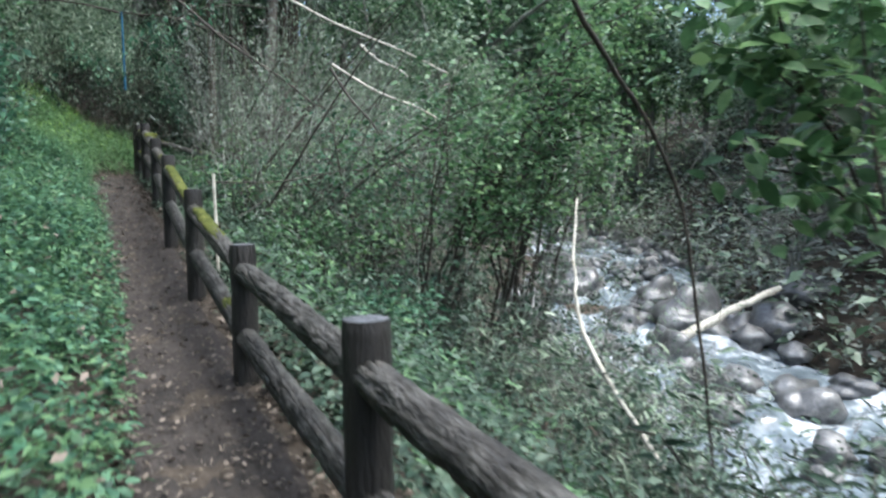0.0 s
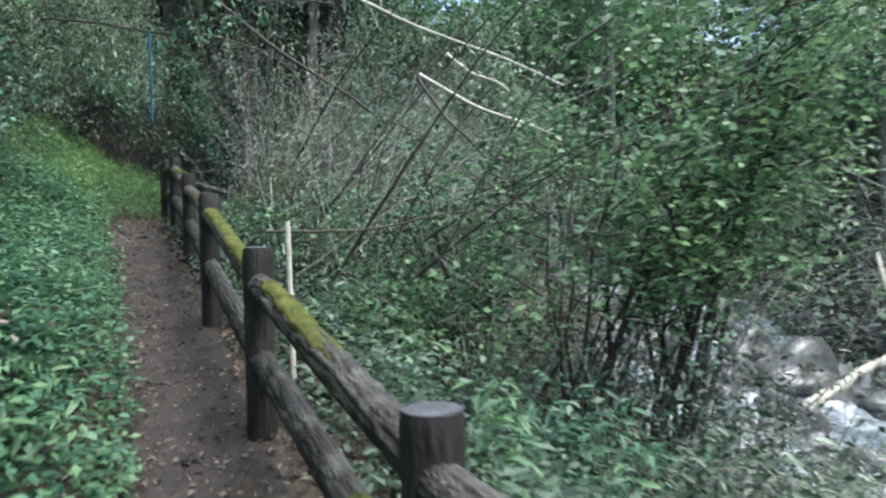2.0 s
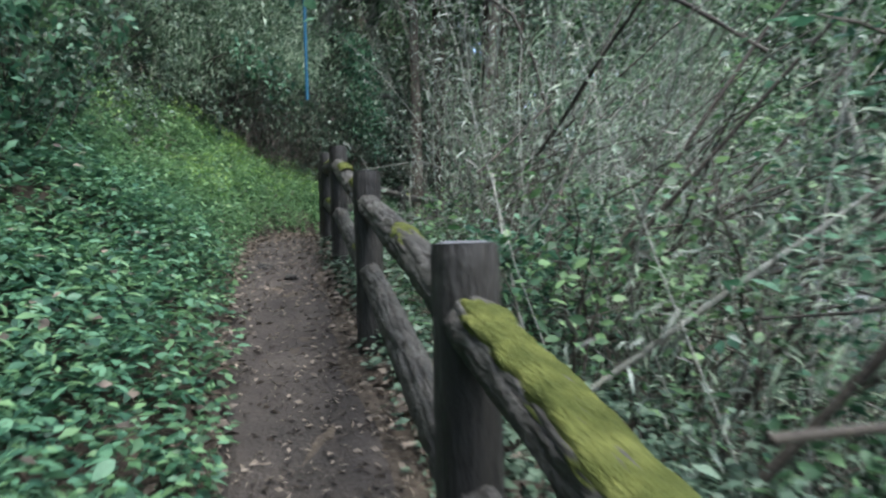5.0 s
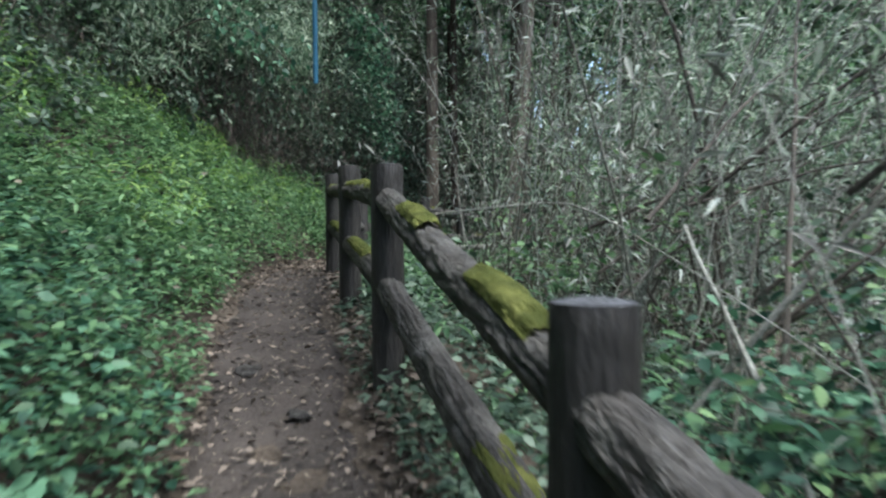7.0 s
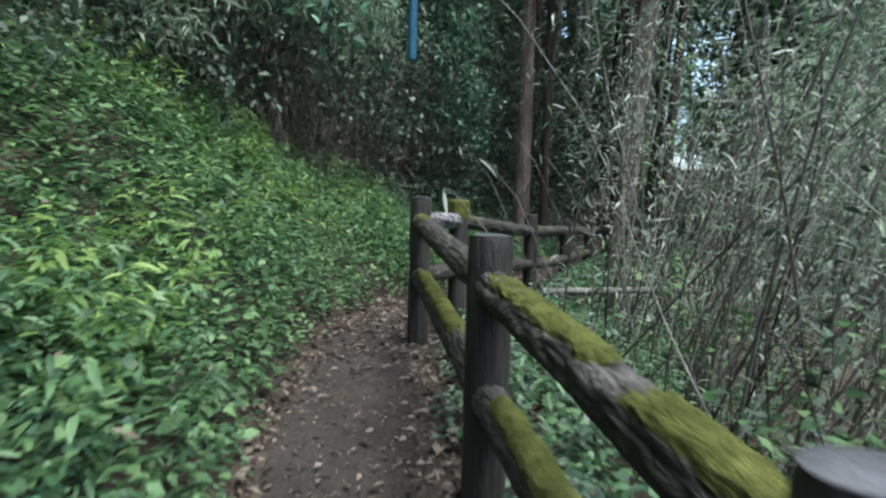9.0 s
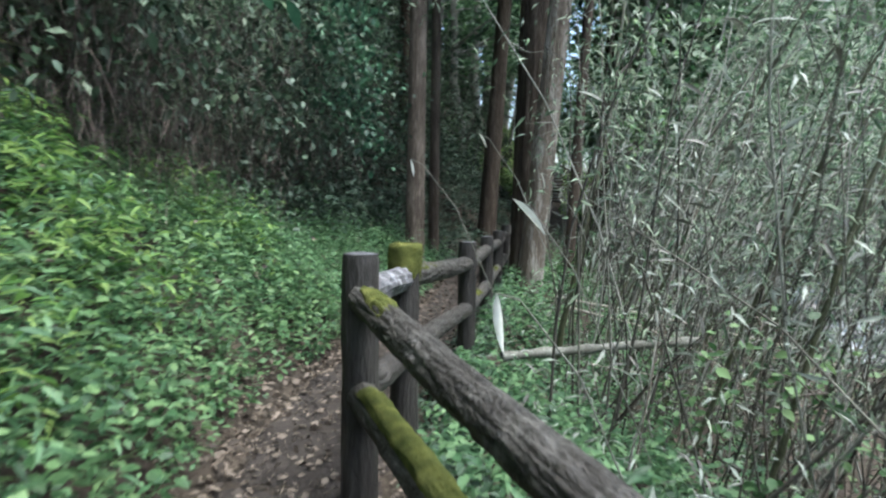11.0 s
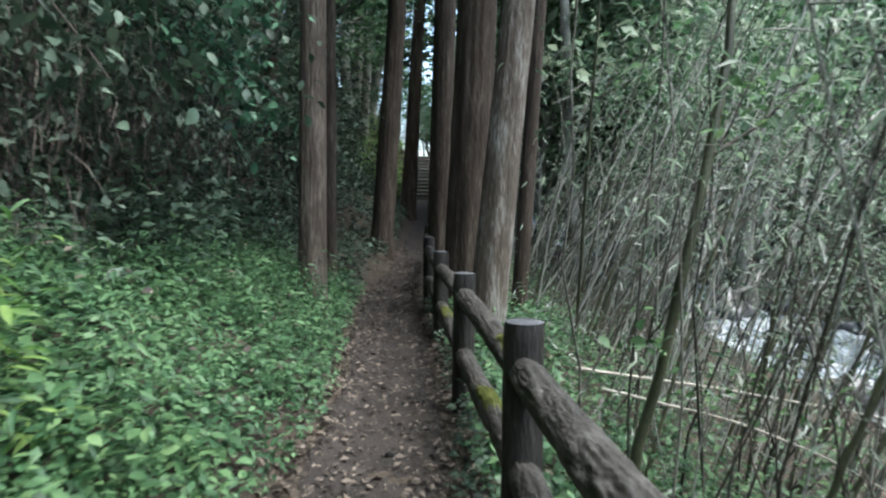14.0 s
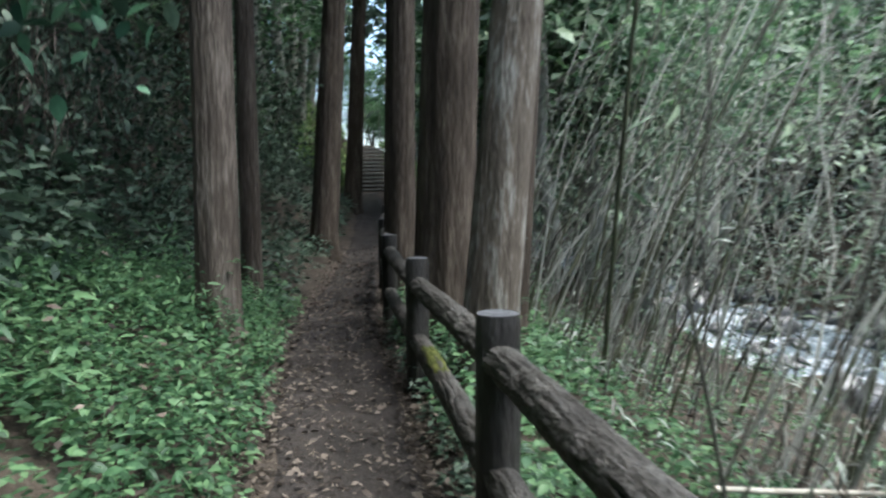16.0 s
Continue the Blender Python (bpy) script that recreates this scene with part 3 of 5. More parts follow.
def boulder_mesh(seed, flat=0.6):
    bm = bmesh.new()
    bmesh.ops.create_icosphere(bm, subdivisions=3, radius=1.0)
    for v in bm.verts:
        p = v.co * 1.3 + Vector((seed * 5.1, seed * 2.3, 0))
        k = 0.72 + 0.55 * noise.noise(p) + 0.16 * noise.noise(p * 2.7)
        v.co = Vector((v.co.x * k, v.co.y * k, v.co.z * k * flat))
        q = v.co
        for nx, ny, nz, lim in ((0.7, 0.3, 0.64, 0.62), (-0.5, 0.6, 0.6, 0.6), (0.1, -0.8, 0.55, 0.66), (-0.8, -0.3, 0.5, 0.7)):
            d = q.x * nx + q.y * ny + q.z * nz - lim
            if d > 0:
                v.co = q - Vector((nx, ny, nz)) * d * 0.85
                q = v.co
    me = bpy.data.meshes.new("boulder")
    bm.to_mesh(me)
    bm.free()
    for p in me.polygons:
        p.use_smooth = True
    me.materials.append(M_ROCK)
    return me


def cane(name, pts, r0, r1, mat, label, category="branch", group="", nodes=0.0):
    """One stem, branch or pole lying or hanging where it is."""
    pts = np.asarray(pts, float)
    t = np.linspace(0, 1, len(pts))
    tt = np.linspace(0, 1, max(14, len(pts) * 4))
    p = np.stack([np.interp(tt, t, pts[:, c]) for c in range(3)], -1)
    for _ in range(2):
        p[1:-1] = (p[:-2] + 2 * p[1:-1] + p[2:]) / 4
    p[1:-1] += rng.normal(0, r0 * (0.06 if nodes else 0.25), (len(p) - 2, 3))
    r = np.linspace(r0, r1, len(p)) * rng.uniform(0.9, 1.12, len(p))
    if nodes:
        r[::3] *= 1.22
    v, f = tubes([(p, r)], 8)
    ob = new(name, mesh_of(name, v - pts[0], f, mat))
    ob.location = pts[0]
    return tagged(ob, label, category, group)


# ---------------------------------------------------------------- the stream
sy = np.arange(-30, 90, 0.16)
su = np.linspace(-4.2, 4.2, 56)
SU, SY = np.meshgrid(su, sy)
SX = stream_x(SY) + SU
fallw = vnoise(SX * 0.8, SY * 0.55, 0, 70)
SZ = stream_z(SY) + 0.02 + 0.5 * (fallw - 0.5) + 0.22 * (vnoise(SX * 2.2, SY * 1.5, 0, 71) - 0.5) + 0.14 * (vnoise(SX * 5, SY * 4, 0, 72) - 0.5)
water = tagged(new("water", mesh_of("water", np.stack([SX, SY, SZ], -1).reshape(-1, 3), grid_faces(len(sy), len(su)), M_WATER)),
               "white foaming mountain stream rushing between boulders", "stream", kind="structure")

rocks = [boulder_mesh(i, 0.55 + 0.1 * (i % 3)) for i in range(6)]
for i in range(170):
    y = rng.uniform(-2, 44)
    u = rng.choice([rng.normal(-2.9, 0.6), rng.normal(2.9, 0.6), rng.uniform(-2.2, 2.2)])
    s = rng.uniform(0.25, 0.7) * (1.9 if rng.random() < 0.16 else 1)
    x = float(stream_x(y)) + u
    ob = new("boulder", rocks[i % 6])
    ob.matrix_world = Matrix.LocRotScale((x, y, float(max(stream_z(y), land(x, y)) + 0.05 + 0.15 * s)), Euler((rng.uniform(-0.2, 0.2), rng.uniform(-0.2, 0.2), rng.uniform(0, 6))), (s, s * rng.uniform(0.7, 1.2), s))
    tagged(ob, "wet dark grey boulder in the stream", "boulder", "boulders in the stream")

# ---------------------------------------------------------------- trees along the path
conifer(-7.38, 22.3, 0.148, 17, (0.004, 0.0), M_BARK_BROWN, "straight brown cedar trunk with shaggy bark beside the path")
conifer(-5.66, 21.75, 0.185, 18, (0.085, 0.0), M_BARK_PALE, "leaning cedar trunk with pale lichen on its bark")
conifer(-5.66, 23.0, 0.26, 19, (0.03, 0.0), M_BARK, "thick reddish-brown cedar trunk close behind the fence")
conifer(-5.68, 25.2, 0.19, 18, (0.012, 0.0), M_BARK, "brown mossy cedar trunk behind the fence")
conifer(-6.42, 28.6, 0.225, 18, (0.06, 0.0), M_BARK, "dark cedar trunk leaning over the footpath's edge")
conifer(-7.28, 24.2, 0.10, 16, (0.0, 0.0), M_BARK, "slim dark cedar trunk on the shaded bank")
conifer(-5.26, 36.6, 0.25, 18, (0.05, 0.0), M_BARK, "dark cedar trunk far along the path")
conifer(-4.98, 23.1, 0.095, 17, (0.05, 0.0), M_BARK, "brown cedar trunk among the bamboo")
conifer(-8.9, 31.5, 0.18, 18, (0.0, 0.0), M_BARK, "dark cedar trunk on the shaded hillside")
conifer(-3.0, 33.0, 0.2, 19, (0.03, 0.0), M_BARK, "distant cedar trunk on the stream side")

# ---------------------------------------------------------------- steps at the far end
stairs = thing("stone_stairs", (-3.55, 45.2, 3.15), "long flight of grey stone steps climbing the slope", "stairs")
bm = bmesh.new()
bmesh.ops.create_cube(bm, size=1.0)
for v in bm.verts:
    v.co = Vector((v.co.x * 1.25, v.co.y * 0.46, v.co.z * 0.075))
bmesh.ops.bevel(bm, geom=bm.edges[:], offset=0.012, segments=1, affect="EDGES")
step_me = bpy.data.meshes.new("step")
bm.to_mesh(step_me)
bm.free()
step_me.materials.append(M_STEP)
for i in range(12):
    st = part("step", step_me, stairs)
    st.location = (0.016 * i + 0.02 * math.sin(i * 2.1), 0.36 * i, 0.10 + 0.178 * i)

# ---------------------------------------------------------------- ground cover on the banks
cover("bank_plants", 4600, -0.34, -2.0, -2.5, 10.5, 0.26, 0.058, OVAL, M_LEAF_BLUE, "dense low broad-leaved green plants covering the bank", 7, 0.8)
cover("bank_plants", 5600, -0.34, -3.4, -2.5, 11.0, 0.36, 0.053, SMALL_OVAL, M_LEAF, "dense low green plants on the bank", 8)
cover("bank_plants", 4000, -0.42, -3.0, 11.4, 18.0, 0.34, 0.054, OVAL, M_LEAF_BRIGHT, "bright fresh green low plants on the bank", 8, 0.9)
cover("bank_plants", 7200, -0.40, -3.6, 9.5, 24.0, 0.32, 0.050, SMALL_OVAL, M_LEAF, "dense low green plants on the shaded bank", 8)
cover("bank_plants", 3400, -0.40, -2.0, 17.0, 25.0, 0.24, 0.052, OVAL, M_LEAF, "low cool green plants beside the path", 7, 0.9)
cover("bank_plants", 2400, -0.5, -3.0, 24.0, 38.0, 0.3, 0.1, SMALL_OVAL, M_LEAF_DARK_SHADE, "dark green undergrowth beside the far path", 6)
# next two use the darker leaf: slope shade put into their colour
cover("slope_plants", 3000, 0.5, 2.6, -2.0, 13.0, 0.28, 0.056, OVAL, M_LEAF_DARK_SHADE, "green undergrowth below the fence, leaf colour darkened for shade", 7, 1.1)
cover("slope_plants", 4600, 0.55, 5.5, -2.0, 14.0, 0.5, 0.066, SMALL_OVAL, M_LEAF_DARK_SHADE, "tangled green undergrowth on the slope, leaf colour darkened for shade", 8)
cover("slope_plants", 3000, 0.5, 2.2, 13.0, 26.0, 0.30, 0.058, OVAL, M_LEAF, "low green plants beneath the fence and bamboo", 7, 1.2)
cover("slope_plants", 2600, 0.8, 4.2, 12.0, 32.0, 0.5, 0.07, SMALL_OVAL, M_LEAF, "tangled undergrowth on the slope", 6, 1.0, 0.35)
cover("slope_plants", 1200, 0.8, 4.6, 12.0, 30.0, 0.7, 0.10, SMALL_LANCE, M_DRY_LEAF, "dry grey undergrowth on the slope", 7, 1.0, 0.4)
cover("slope_plants", 900, 4.0, 8.0, 12.0, 32.0, 0.4, 0.11, SMALL_OVAL, M_LEAF, "sparse plants towards the stream", 6, 1.0, 0.4)
cover("edge_plants", 1700, 0.40, 0.7, -1.0, 24.0, 0.22, 0.055, SMALL_OVAL, M_LEAF_DARK_SHADE, "small dark plants along the fence's foot", 6)
cover("bank_plants", 3600, -0.6, -2.8, 3.0, 12.0, 0.2, 0.06, SMALL_OVAL, M_LEAF_BLUE, "small green leaves between the bank plants", 8)
cover("bank_plants", 1500, -0.7, -2.9, 12.0, 17.6, 0.5, 0.09, LANCE, M_LEAF_YOUNG, "fresh yellow-green leafy weeds on the bank", 10, 1.0, 0.38)
cover("bank_plants", 900, -0.5, -2.8, 11.0, 18.5, 0.46, 0.066, LANCE, M_LEAF, "narrow green leafy weeds on the bank", 9)
cover("bank_plants", 900, -0.75, -3.0, 38.0, 53.0, 0.5, 0.16, SMALL_OVAL, M_LEAF_YOUNG, "bright plants beside the far steps", 8)
cover("bank_plants", 900, 0.75, 3.0, 38.0, 53.0, 0.5, 0.16, SMALL_OVAL, M_LEAF_YOUNG, "bright plants beside the far steps", 8)
cover("tall_weeds", 2000, -0.5, -3.0, 0.0, 24.0, 0.5, 0.075, LANCE, M_LEAF, "taller narrow-leaved weeds among the bank plants", 9, 1.0, 0.45)
cover("tall_weeds", 900, 0.6, 3.0, 0.0, 20.0, 0.5, 0.11, LANCE, M_LEAF, "taller narrow-leaved weeds below the fence", 9, 1.0, 0.4)
x, y = spots(1500, -0.45, -3.0, -1.0, 24.0)
tagged(new("fallen_leaves", random_leaves("fallen_leaves", SMALL_OVAL, np.stack([x, y, land(x, y) + 0.26 + 0.08 * rng.random(len(x))], -1), np.full(len(x), 0.06), M_LITTER, (-0.5, 0.4), 0.5)),
       "dry leaves caught on the bank plants", "leaf litter", kind="stuff")
cover("bank_plants", 3000, -1.4, -6.5, 19.0, 36.0, 0.8, 0.11, SMALL_OVAL, M_LEAF_DARK_SHADE, "dark growth among the cedar trunks", 8)
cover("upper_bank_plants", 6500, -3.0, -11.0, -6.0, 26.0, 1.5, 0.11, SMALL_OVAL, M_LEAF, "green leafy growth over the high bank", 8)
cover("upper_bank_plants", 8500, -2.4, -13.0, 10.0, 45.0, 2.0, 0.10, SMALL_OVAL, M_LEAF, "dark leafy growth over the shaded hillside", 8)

# fallen leaves on path and slopes
x, y = spots(26000, -0.46, 0.62, -1.5, 30)
edge = np.abs((x - path_x(y)) * 0.9)
keep = rng.random(len(x)) < 0.20 + 0.9 * (edge / 0.42) ** 2.0
x, y = x[keep], y[keep]
z = land(x, y) + 0.028
tagged(new("fallen_leaves", random_leaves("fallen_leaves", SMALL_OVAL, np.stack([x, y, z], -1), np.full(len(x), 0.040), M_LITTER, (-0.3, 0.35), 0.5)),
       "dry brown fallen leaves strewn over the path", "leaf litter", kind="stuff")
x, y = spots(2200, -0.36, 0.75, 14, 28)
tagged(new("fallen_leaves", random_leaves("fallen_leaves", SMALL_OVAL, np.stack([x, y, land(x, y) + 0.03], -1), np.full(len(x), 0.055), M_LITTER, (-0.25, 0.35), 0.5)),
       "brown dead leaves drifted against the fence", "leaf litter", kind="stuff")
x, y = spots(14000, -0.42, 0.55, -1.5, 28)
tagged(new("path_debris", random_leaves("path_debris", SMALL_LANCE, np.stack([x, y, land(x, y) + 0.026], -1), np.full(len(x), 0.04), M_LITTER, (-0.2, 0.25), 0.5)),
       "fine dry leaf scraps trodden into the path", "leaf litter", kind="stuff")
x, y = spots(3800, 0.36, 0.95, 3, 24)
tagged(new("fallen_leaves", random_leaves("fallen_leaves", SMALL_OVAL, np.stack([x, y, land(x, y) + 0.03 + 0.05 * rng.random(len(x))], -1), np.full(len(x), 0.06), M_LITTER, (-0.4, 0.45), 0.6)),
       "brown leaf litter heaped below the fence", "leaf litter", kind="stuff")
x, y = spots(3000, -0.56, -0.3, 0, 24)
tagged(new("fallen_leaves", random_leaves("fallen_leaves", SMALL_OVAL, np.stack([x, y, land(x, y) + 0.03 + 0.06 * rng.random(len(x))], -1), np.full(len(x), 0.055), M_LITTER, (-0.4, 0.45), 0.6)),
       "tan dry leaves along the foot of the bank", "leaf litter", kind="stuff")
x, y = spots(9000, 0.5, 7.0, -2, 30)
tagged(new("fallen_leaves", random_leaves("fallen_leaves", SMALL_LANCE, np.stack([x, y, land(x, y) + 0.04], -1), np.full(len(x), 0.16), M_LITTER, (-0.3, 0.4), 0.5)),
       "dry bamboo leaves and litter on the slope", "leaf litter", kind="stuff")

for k, (x, y, s) in enumerate(((-5.61, 11.25, 0.075), (-5.11, 10.78, 0.06), (-2.3, 5.3, 0.04), (-6.2, 13.0, 0.04), (-5.5, 11.9, 0.03), (-6.75, 18.9, 0.035))):
    stone_me = rocks[k].copy()
    stone_me.materials[0] = M_POST
    st = new("stone", stone_me)
    st.matrix_world = Matrix.LocRotScale((x, y, float(land(x, y)) + 0.025), Euler((0, 0, k * 1.3)), (s, s * 1.3, s))
    tagged(st, "small dark stone set in the earth path", "stone", "stones in the path")

# ---------------------------------------------------------------- thickets
thicket("bamboo_thicket", 160, 1.5, 6.5, 8.0, 14.5, 4.8, 0.007, 105, 0.09, (M_STEM, M_BAMBOO_LEAF), "tangled grey stems and bamboo leaves on the slope", 0.38, (0.1, 0.0), 0.2)
thicket("bamboo_thicket", 95, 1.5, 6.0, 8.0, 14.5, 4.2, 0.006, 95, 0.10, (M_STEM, M_DRY_LEAF), "dead grey stems and dry leaves on the slope", 0.45, (0.1, 0.0), 0.1)
thicket("bamboo_thicket", 130, 1.3, 4.6, 13.5, 19.5, 5.0, 0.010, 95, 0.085, (M_STEM, M_BAMBOO_LEAF), "dense leaning bamboo thicket with grey stems", 0.26, (0.2, 0.0), 0.42)
thicket("bamboo_thicket", 80, 1.3, 4.2, 13.5, 20.5, 4.2, 0.008, 90, 0.085, (M_DARK_STEM, M_DRY_LEAF), "dry brown bamboo and dead leaves above the stream", 0.34, (0.25, 0.0), 0.22)
thicket("bamboo_thicket", 95, 1.7, 3.7, 19.0, 28.0, 6.2, 0.014, 60, 0.085, (M_STEM, M_BAMBOO_LEAF), "tall pale bamboo thicket above the stream", 0.13, (0.34, 0.0), 0.25)
thicket("bamboo_thicket", 65, 1.5, 3.2, 19.0, 28.0, 5.0, 0.011, 50, 0.085, (M_STEM, M_DRY_LEAF), "leaning bare bamboo with dry leaves above the stream", 0.15, (0.36, 0.0), 0.15)
thicket("bamboo_thicket", 120, 2.0, 7.0, 27.0, 44.0, 7.0, 0.012, 80, 0.2, (M_STEM, M_BAMBOO_LEAF), "far bamboo thicket above the stream", 0.25, (0.15, 0.0), 0.15)
thicket("bamboo_thicket", 22, 1.0, 2.2, 15.5, 20.0, 5.0, 0.010, 110, 0.085, (M_STEM, M_BAMBOO_LEAF), "bamboo leaning close behind the fence", 0.14, (0.06, -0.04), 0.5)
thicket("bamboo_thicket", 34, 1.2, 3.4, 11.5, 16.5, 5.6, 0.007, 150, 0.085, (M_STEM, M_DRY_LEAF), "pale dry bamboo and grey stems past the bend", 0.42, (0.08, 0.0), 0.35)
# brush on the slope: shade painted in through the darker leaf colour
thicket("brush_thicket", 200, 2.0, 5.0, 0.0, 9.0, 1.7, 0.007, 60, 0.065, (M_STEM, M_LEAF_DARK_SHADE), "low green brush and dead stems on the slope, leaves darkened for shade", 0.5, (0.1, 0.0), 0.2, SMALL_OVAL)
thicket("brush_thicket", 240, 2.0, 6.0, 7.0, 14.0, 2.2, 0.007, 65, 0.065, (M_STEM, M_LEAF_DARK_SHADE), "green brush under the leaning stems", 0.45, (0.1, 0.0), 0.15, SMALL_OVAL)
thicket("bank_thicket", 380, -2.2, -6.5, -2.0, 12.0, 2.4, 0.008, 80, 0.1, (M_DARK_STEM, M_LEAF), "green brush covering the steep upper bank", 0.4, (0.25, 0.0), 0.1, SMALL_OVAL)
thicket("bank_thicket", 420, -1.45, -3.3, -1.0, 11.0, 1.5, 0.006, 55, 0.085, (M_DARK_STEM, M_LEAF_BLUE), "leafy green brush on the bank beside the path", 0.35, (0.0, 0.0), 0.1, SMALL_OVAL, bare=0.05)
# darker leaf here paints the shade of the trees overhead
thicket("bank_thicket", 300, -1.7, -3.4, 9.0, 15.0, 1.2, 0.006, 55, 0.07, (M_DARK_STEM, M_LEAF_DARK_SHADE), "leafy green brush above the bend of the path", 0.35, (0.0, 0.0), 0.1, SMALL_OVAL, bare=0.05)
thicket("bank_thicket", 260, -2.3, -3.8, 14.0, 24.0, 1.0, 0.006, 50, 0.085, (M_DARK_STEM, M_LEAF), "leafy brush at the top of the green bank", 0.35, (0.0, 0.0), 0.1, SMALL_OVAL, bare=0.05)
# upper-bank shade is put into this brush's leaf colour too
thicket("bank_thicket", 340, -2.4, -6.5, 11.0, 24.0, 2.8, 0.009, 80, 0.085, (M_DARK_STEM, M_LEAF_DARK_SHADE), "dark brush on the shaded upper bank", 0.4, (0.3, 0.0), 0.1, SMALL_OVAL)
thicket("bank_thicket", 260, -1.4, -7.0, 24.0, 42.0, 3.4, 0.012, 70, 0.14, (M_DARK_STEM, M_LEAF_DARK_SHADE), "dark undergrowth between far cedar trunks", 0.35, (0.2, 0.0), 0.1, SMALL_OVAL)
thicket("bamboo_thicket", 70, -2.6, -6.0, 16.5, 24.0, 4.6, 0.008, 120, 0.14, (M_DARK_STEM, M_BAMBOO_LEAF), "bamboo leaning out over the bank's edge", 0.3, (0.45, -0.1), 0.3)


# ---------------------------------------------------------------- growth that hangs over the bank
def overhang(n, y_lo, y_hi, leaf, shape, mat, tilt, name, label, z_lo=1.75, z_hi=4.6, back=0.0, clump=0.0):
    """Leaves of the brow above the hollow: a thick ragged curtain whose lower edge hangs free."""
    y = rng.uniform(y_lo, y_hi, n)
    out = rng.random(n)
    u = -0.95 - back - 2.2 * out - 0.7 * vnoise(y * 0.8, 0.0, 0, 81) - 0.9 * np.clip((16.5 - y) / 2.5, 0, 1.5)
    low = z_lo + 0.9 * vnoise(y * 1.3, u * 1.3, 0, 82) - 0.25 * out
    z = path_z(y) + low + (z_hi - z_lo) * rng.random(n) ** 1.5
    pos = np.stack([path_x(y) + u / 0.9 + rng.normal(0, 0.1, n), y, z], -1)
    if clump:
        pos = pos[vnoise(y * 1.5, z * 1.5, u * 1.2, 83) > clump]
        n = len(pos)
    me = random_leaves(name, shape, pos, leaf * rng.uniform(0.6, 1.35, n), mat, tilt, 0.6)
    return tagged(new(name, me), label, "overhanging growth", kind="stuff")


overhang(6500, 14.2, 18.6, 0.085, SMALL_OVAL, M_BAMBOO_LEAF, (-1.1, 0.2), "overhanging_leaves", "green leafy brow hanging over the bank", clump=0.45)
overhang(11000, 18.4, 27.0, 0.085, SMALL_OVAL, M_LEAF_DARK_SHADE, (-1.1, 0.2), "overhanging_leaves", "dark leafy brow hanging over the bank", clump=0.45)
overhang(4500, 14.2, 23.5, 0.09, LANCE, M_LEAF_DARK_SHADE, (-1.2, 0.0), "overhanging_leaves", "dark drooping leaves over the bank")
overhang(7500, 14.0, 23.0, 0.22, STRIP, M_DEAD, (-1.5, -0.5), "dead_fronds", "withered brown fronds hanging over the hollow", 1.35, 3.2)
overhang(3500, 13.0, 24.0, 0.08, SMALL_OVAL, M_LEAF, (-0.9, 0.4), "hollow_leaves", "dark leaves crowding the shaded hollow", 0.5, 2.6, 1.5)
overhang(4500, 15.0, 24.0, 0.22, STRIP, M_DEAD, (-1.5, -0.8), "dead_fronds", "withered brown stems and fronds curtaining the hollow", 0.6, 2.6, 0.55)
overhang(9000, 20.3, 27.0, 0.085, SMALL_OVAL, M_LEAF_DARK_SHADE, (-1.1, 0.2), "overhanging_leaves", "dark drooping leaves low under the cedars", 0.55, 2.8, 0.2)
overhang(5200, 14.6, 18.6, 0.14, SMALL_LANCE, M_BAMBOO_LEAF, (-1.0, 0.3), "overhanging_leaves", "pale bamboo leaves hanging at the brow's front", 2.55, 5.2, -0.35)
overhang(3000, 18.0, 20.8, 0.085, SMALL_OVAL, M_LEAF_DARK_SHADE, (-1.1, 0.2), "overhanging_leaves", "dark drooping leaves over the shaded bank", 0.75, 2.4, 0.3)
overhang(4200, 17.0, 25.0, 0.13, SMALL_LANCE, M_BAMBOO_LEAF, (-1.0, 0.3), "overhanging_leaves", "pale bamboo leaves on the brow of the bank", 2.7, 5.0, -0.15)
overhang(2600, 14.6, 18.2, 0.11, SMALL_OVAL, M_LEAF_DARK_SHADE, (-1.0, 0.3), "overhanging_leaves", "dark leaves high on the brow of the bank", 2.4, 4.4, -0.1)
overhang(7000, 12.6, 16.5, 0.12, SMALL_LANCE, M_BAMBOO_LEAF, (-1.0, 0.3), "overhanging_leaves", "pale bamboo leaves over the brow at the bend", 2.7, 5.4, 0.2, 0.35)
overhang(9000, 15.2, 17.8, 0.12, SMALL_LANCE, M_BAMBOO_LEAF, (-1.0, 0.3), "overhanging_leaves", "pale bamboo leaves reaching out over the path's edge", 2.6, 5.2, -0.55, 0.2)
overhang(8000, 13.9, 15.4, 0.115, SMALL_LANCE, M_BAMBOO_LEAF, (-1.0, 0.3), "overhanging_leaves", "pale bamboo leaves fronting the brow above the hollow", 2.0, 5.2, -0.6, 0.3)
overhang(7000, 15.0, 19.5, 0.2, STRIP, M_DEAD, (-1.5, -0.6), "dead_fronds", "brown withered tangle in front of the hollow", 0.8, 2.9, -0.1)
overhang(3200, 13.8, 17.5, 0.2, STRIP, M_DEAD, (-1.5, -0.6), "dead_fronds", "withered brown fronds hanging at the bend", 1.2, 2.7, -0.1)
overhang(1500, 13.0, 24.0, 0.075, OVAL, M_LEAF, (-0.9, 0.3), "hollow_leaves", "broad green leaves at the hollow's edge", 0.6, 2.4, 1.1)
arcs = []
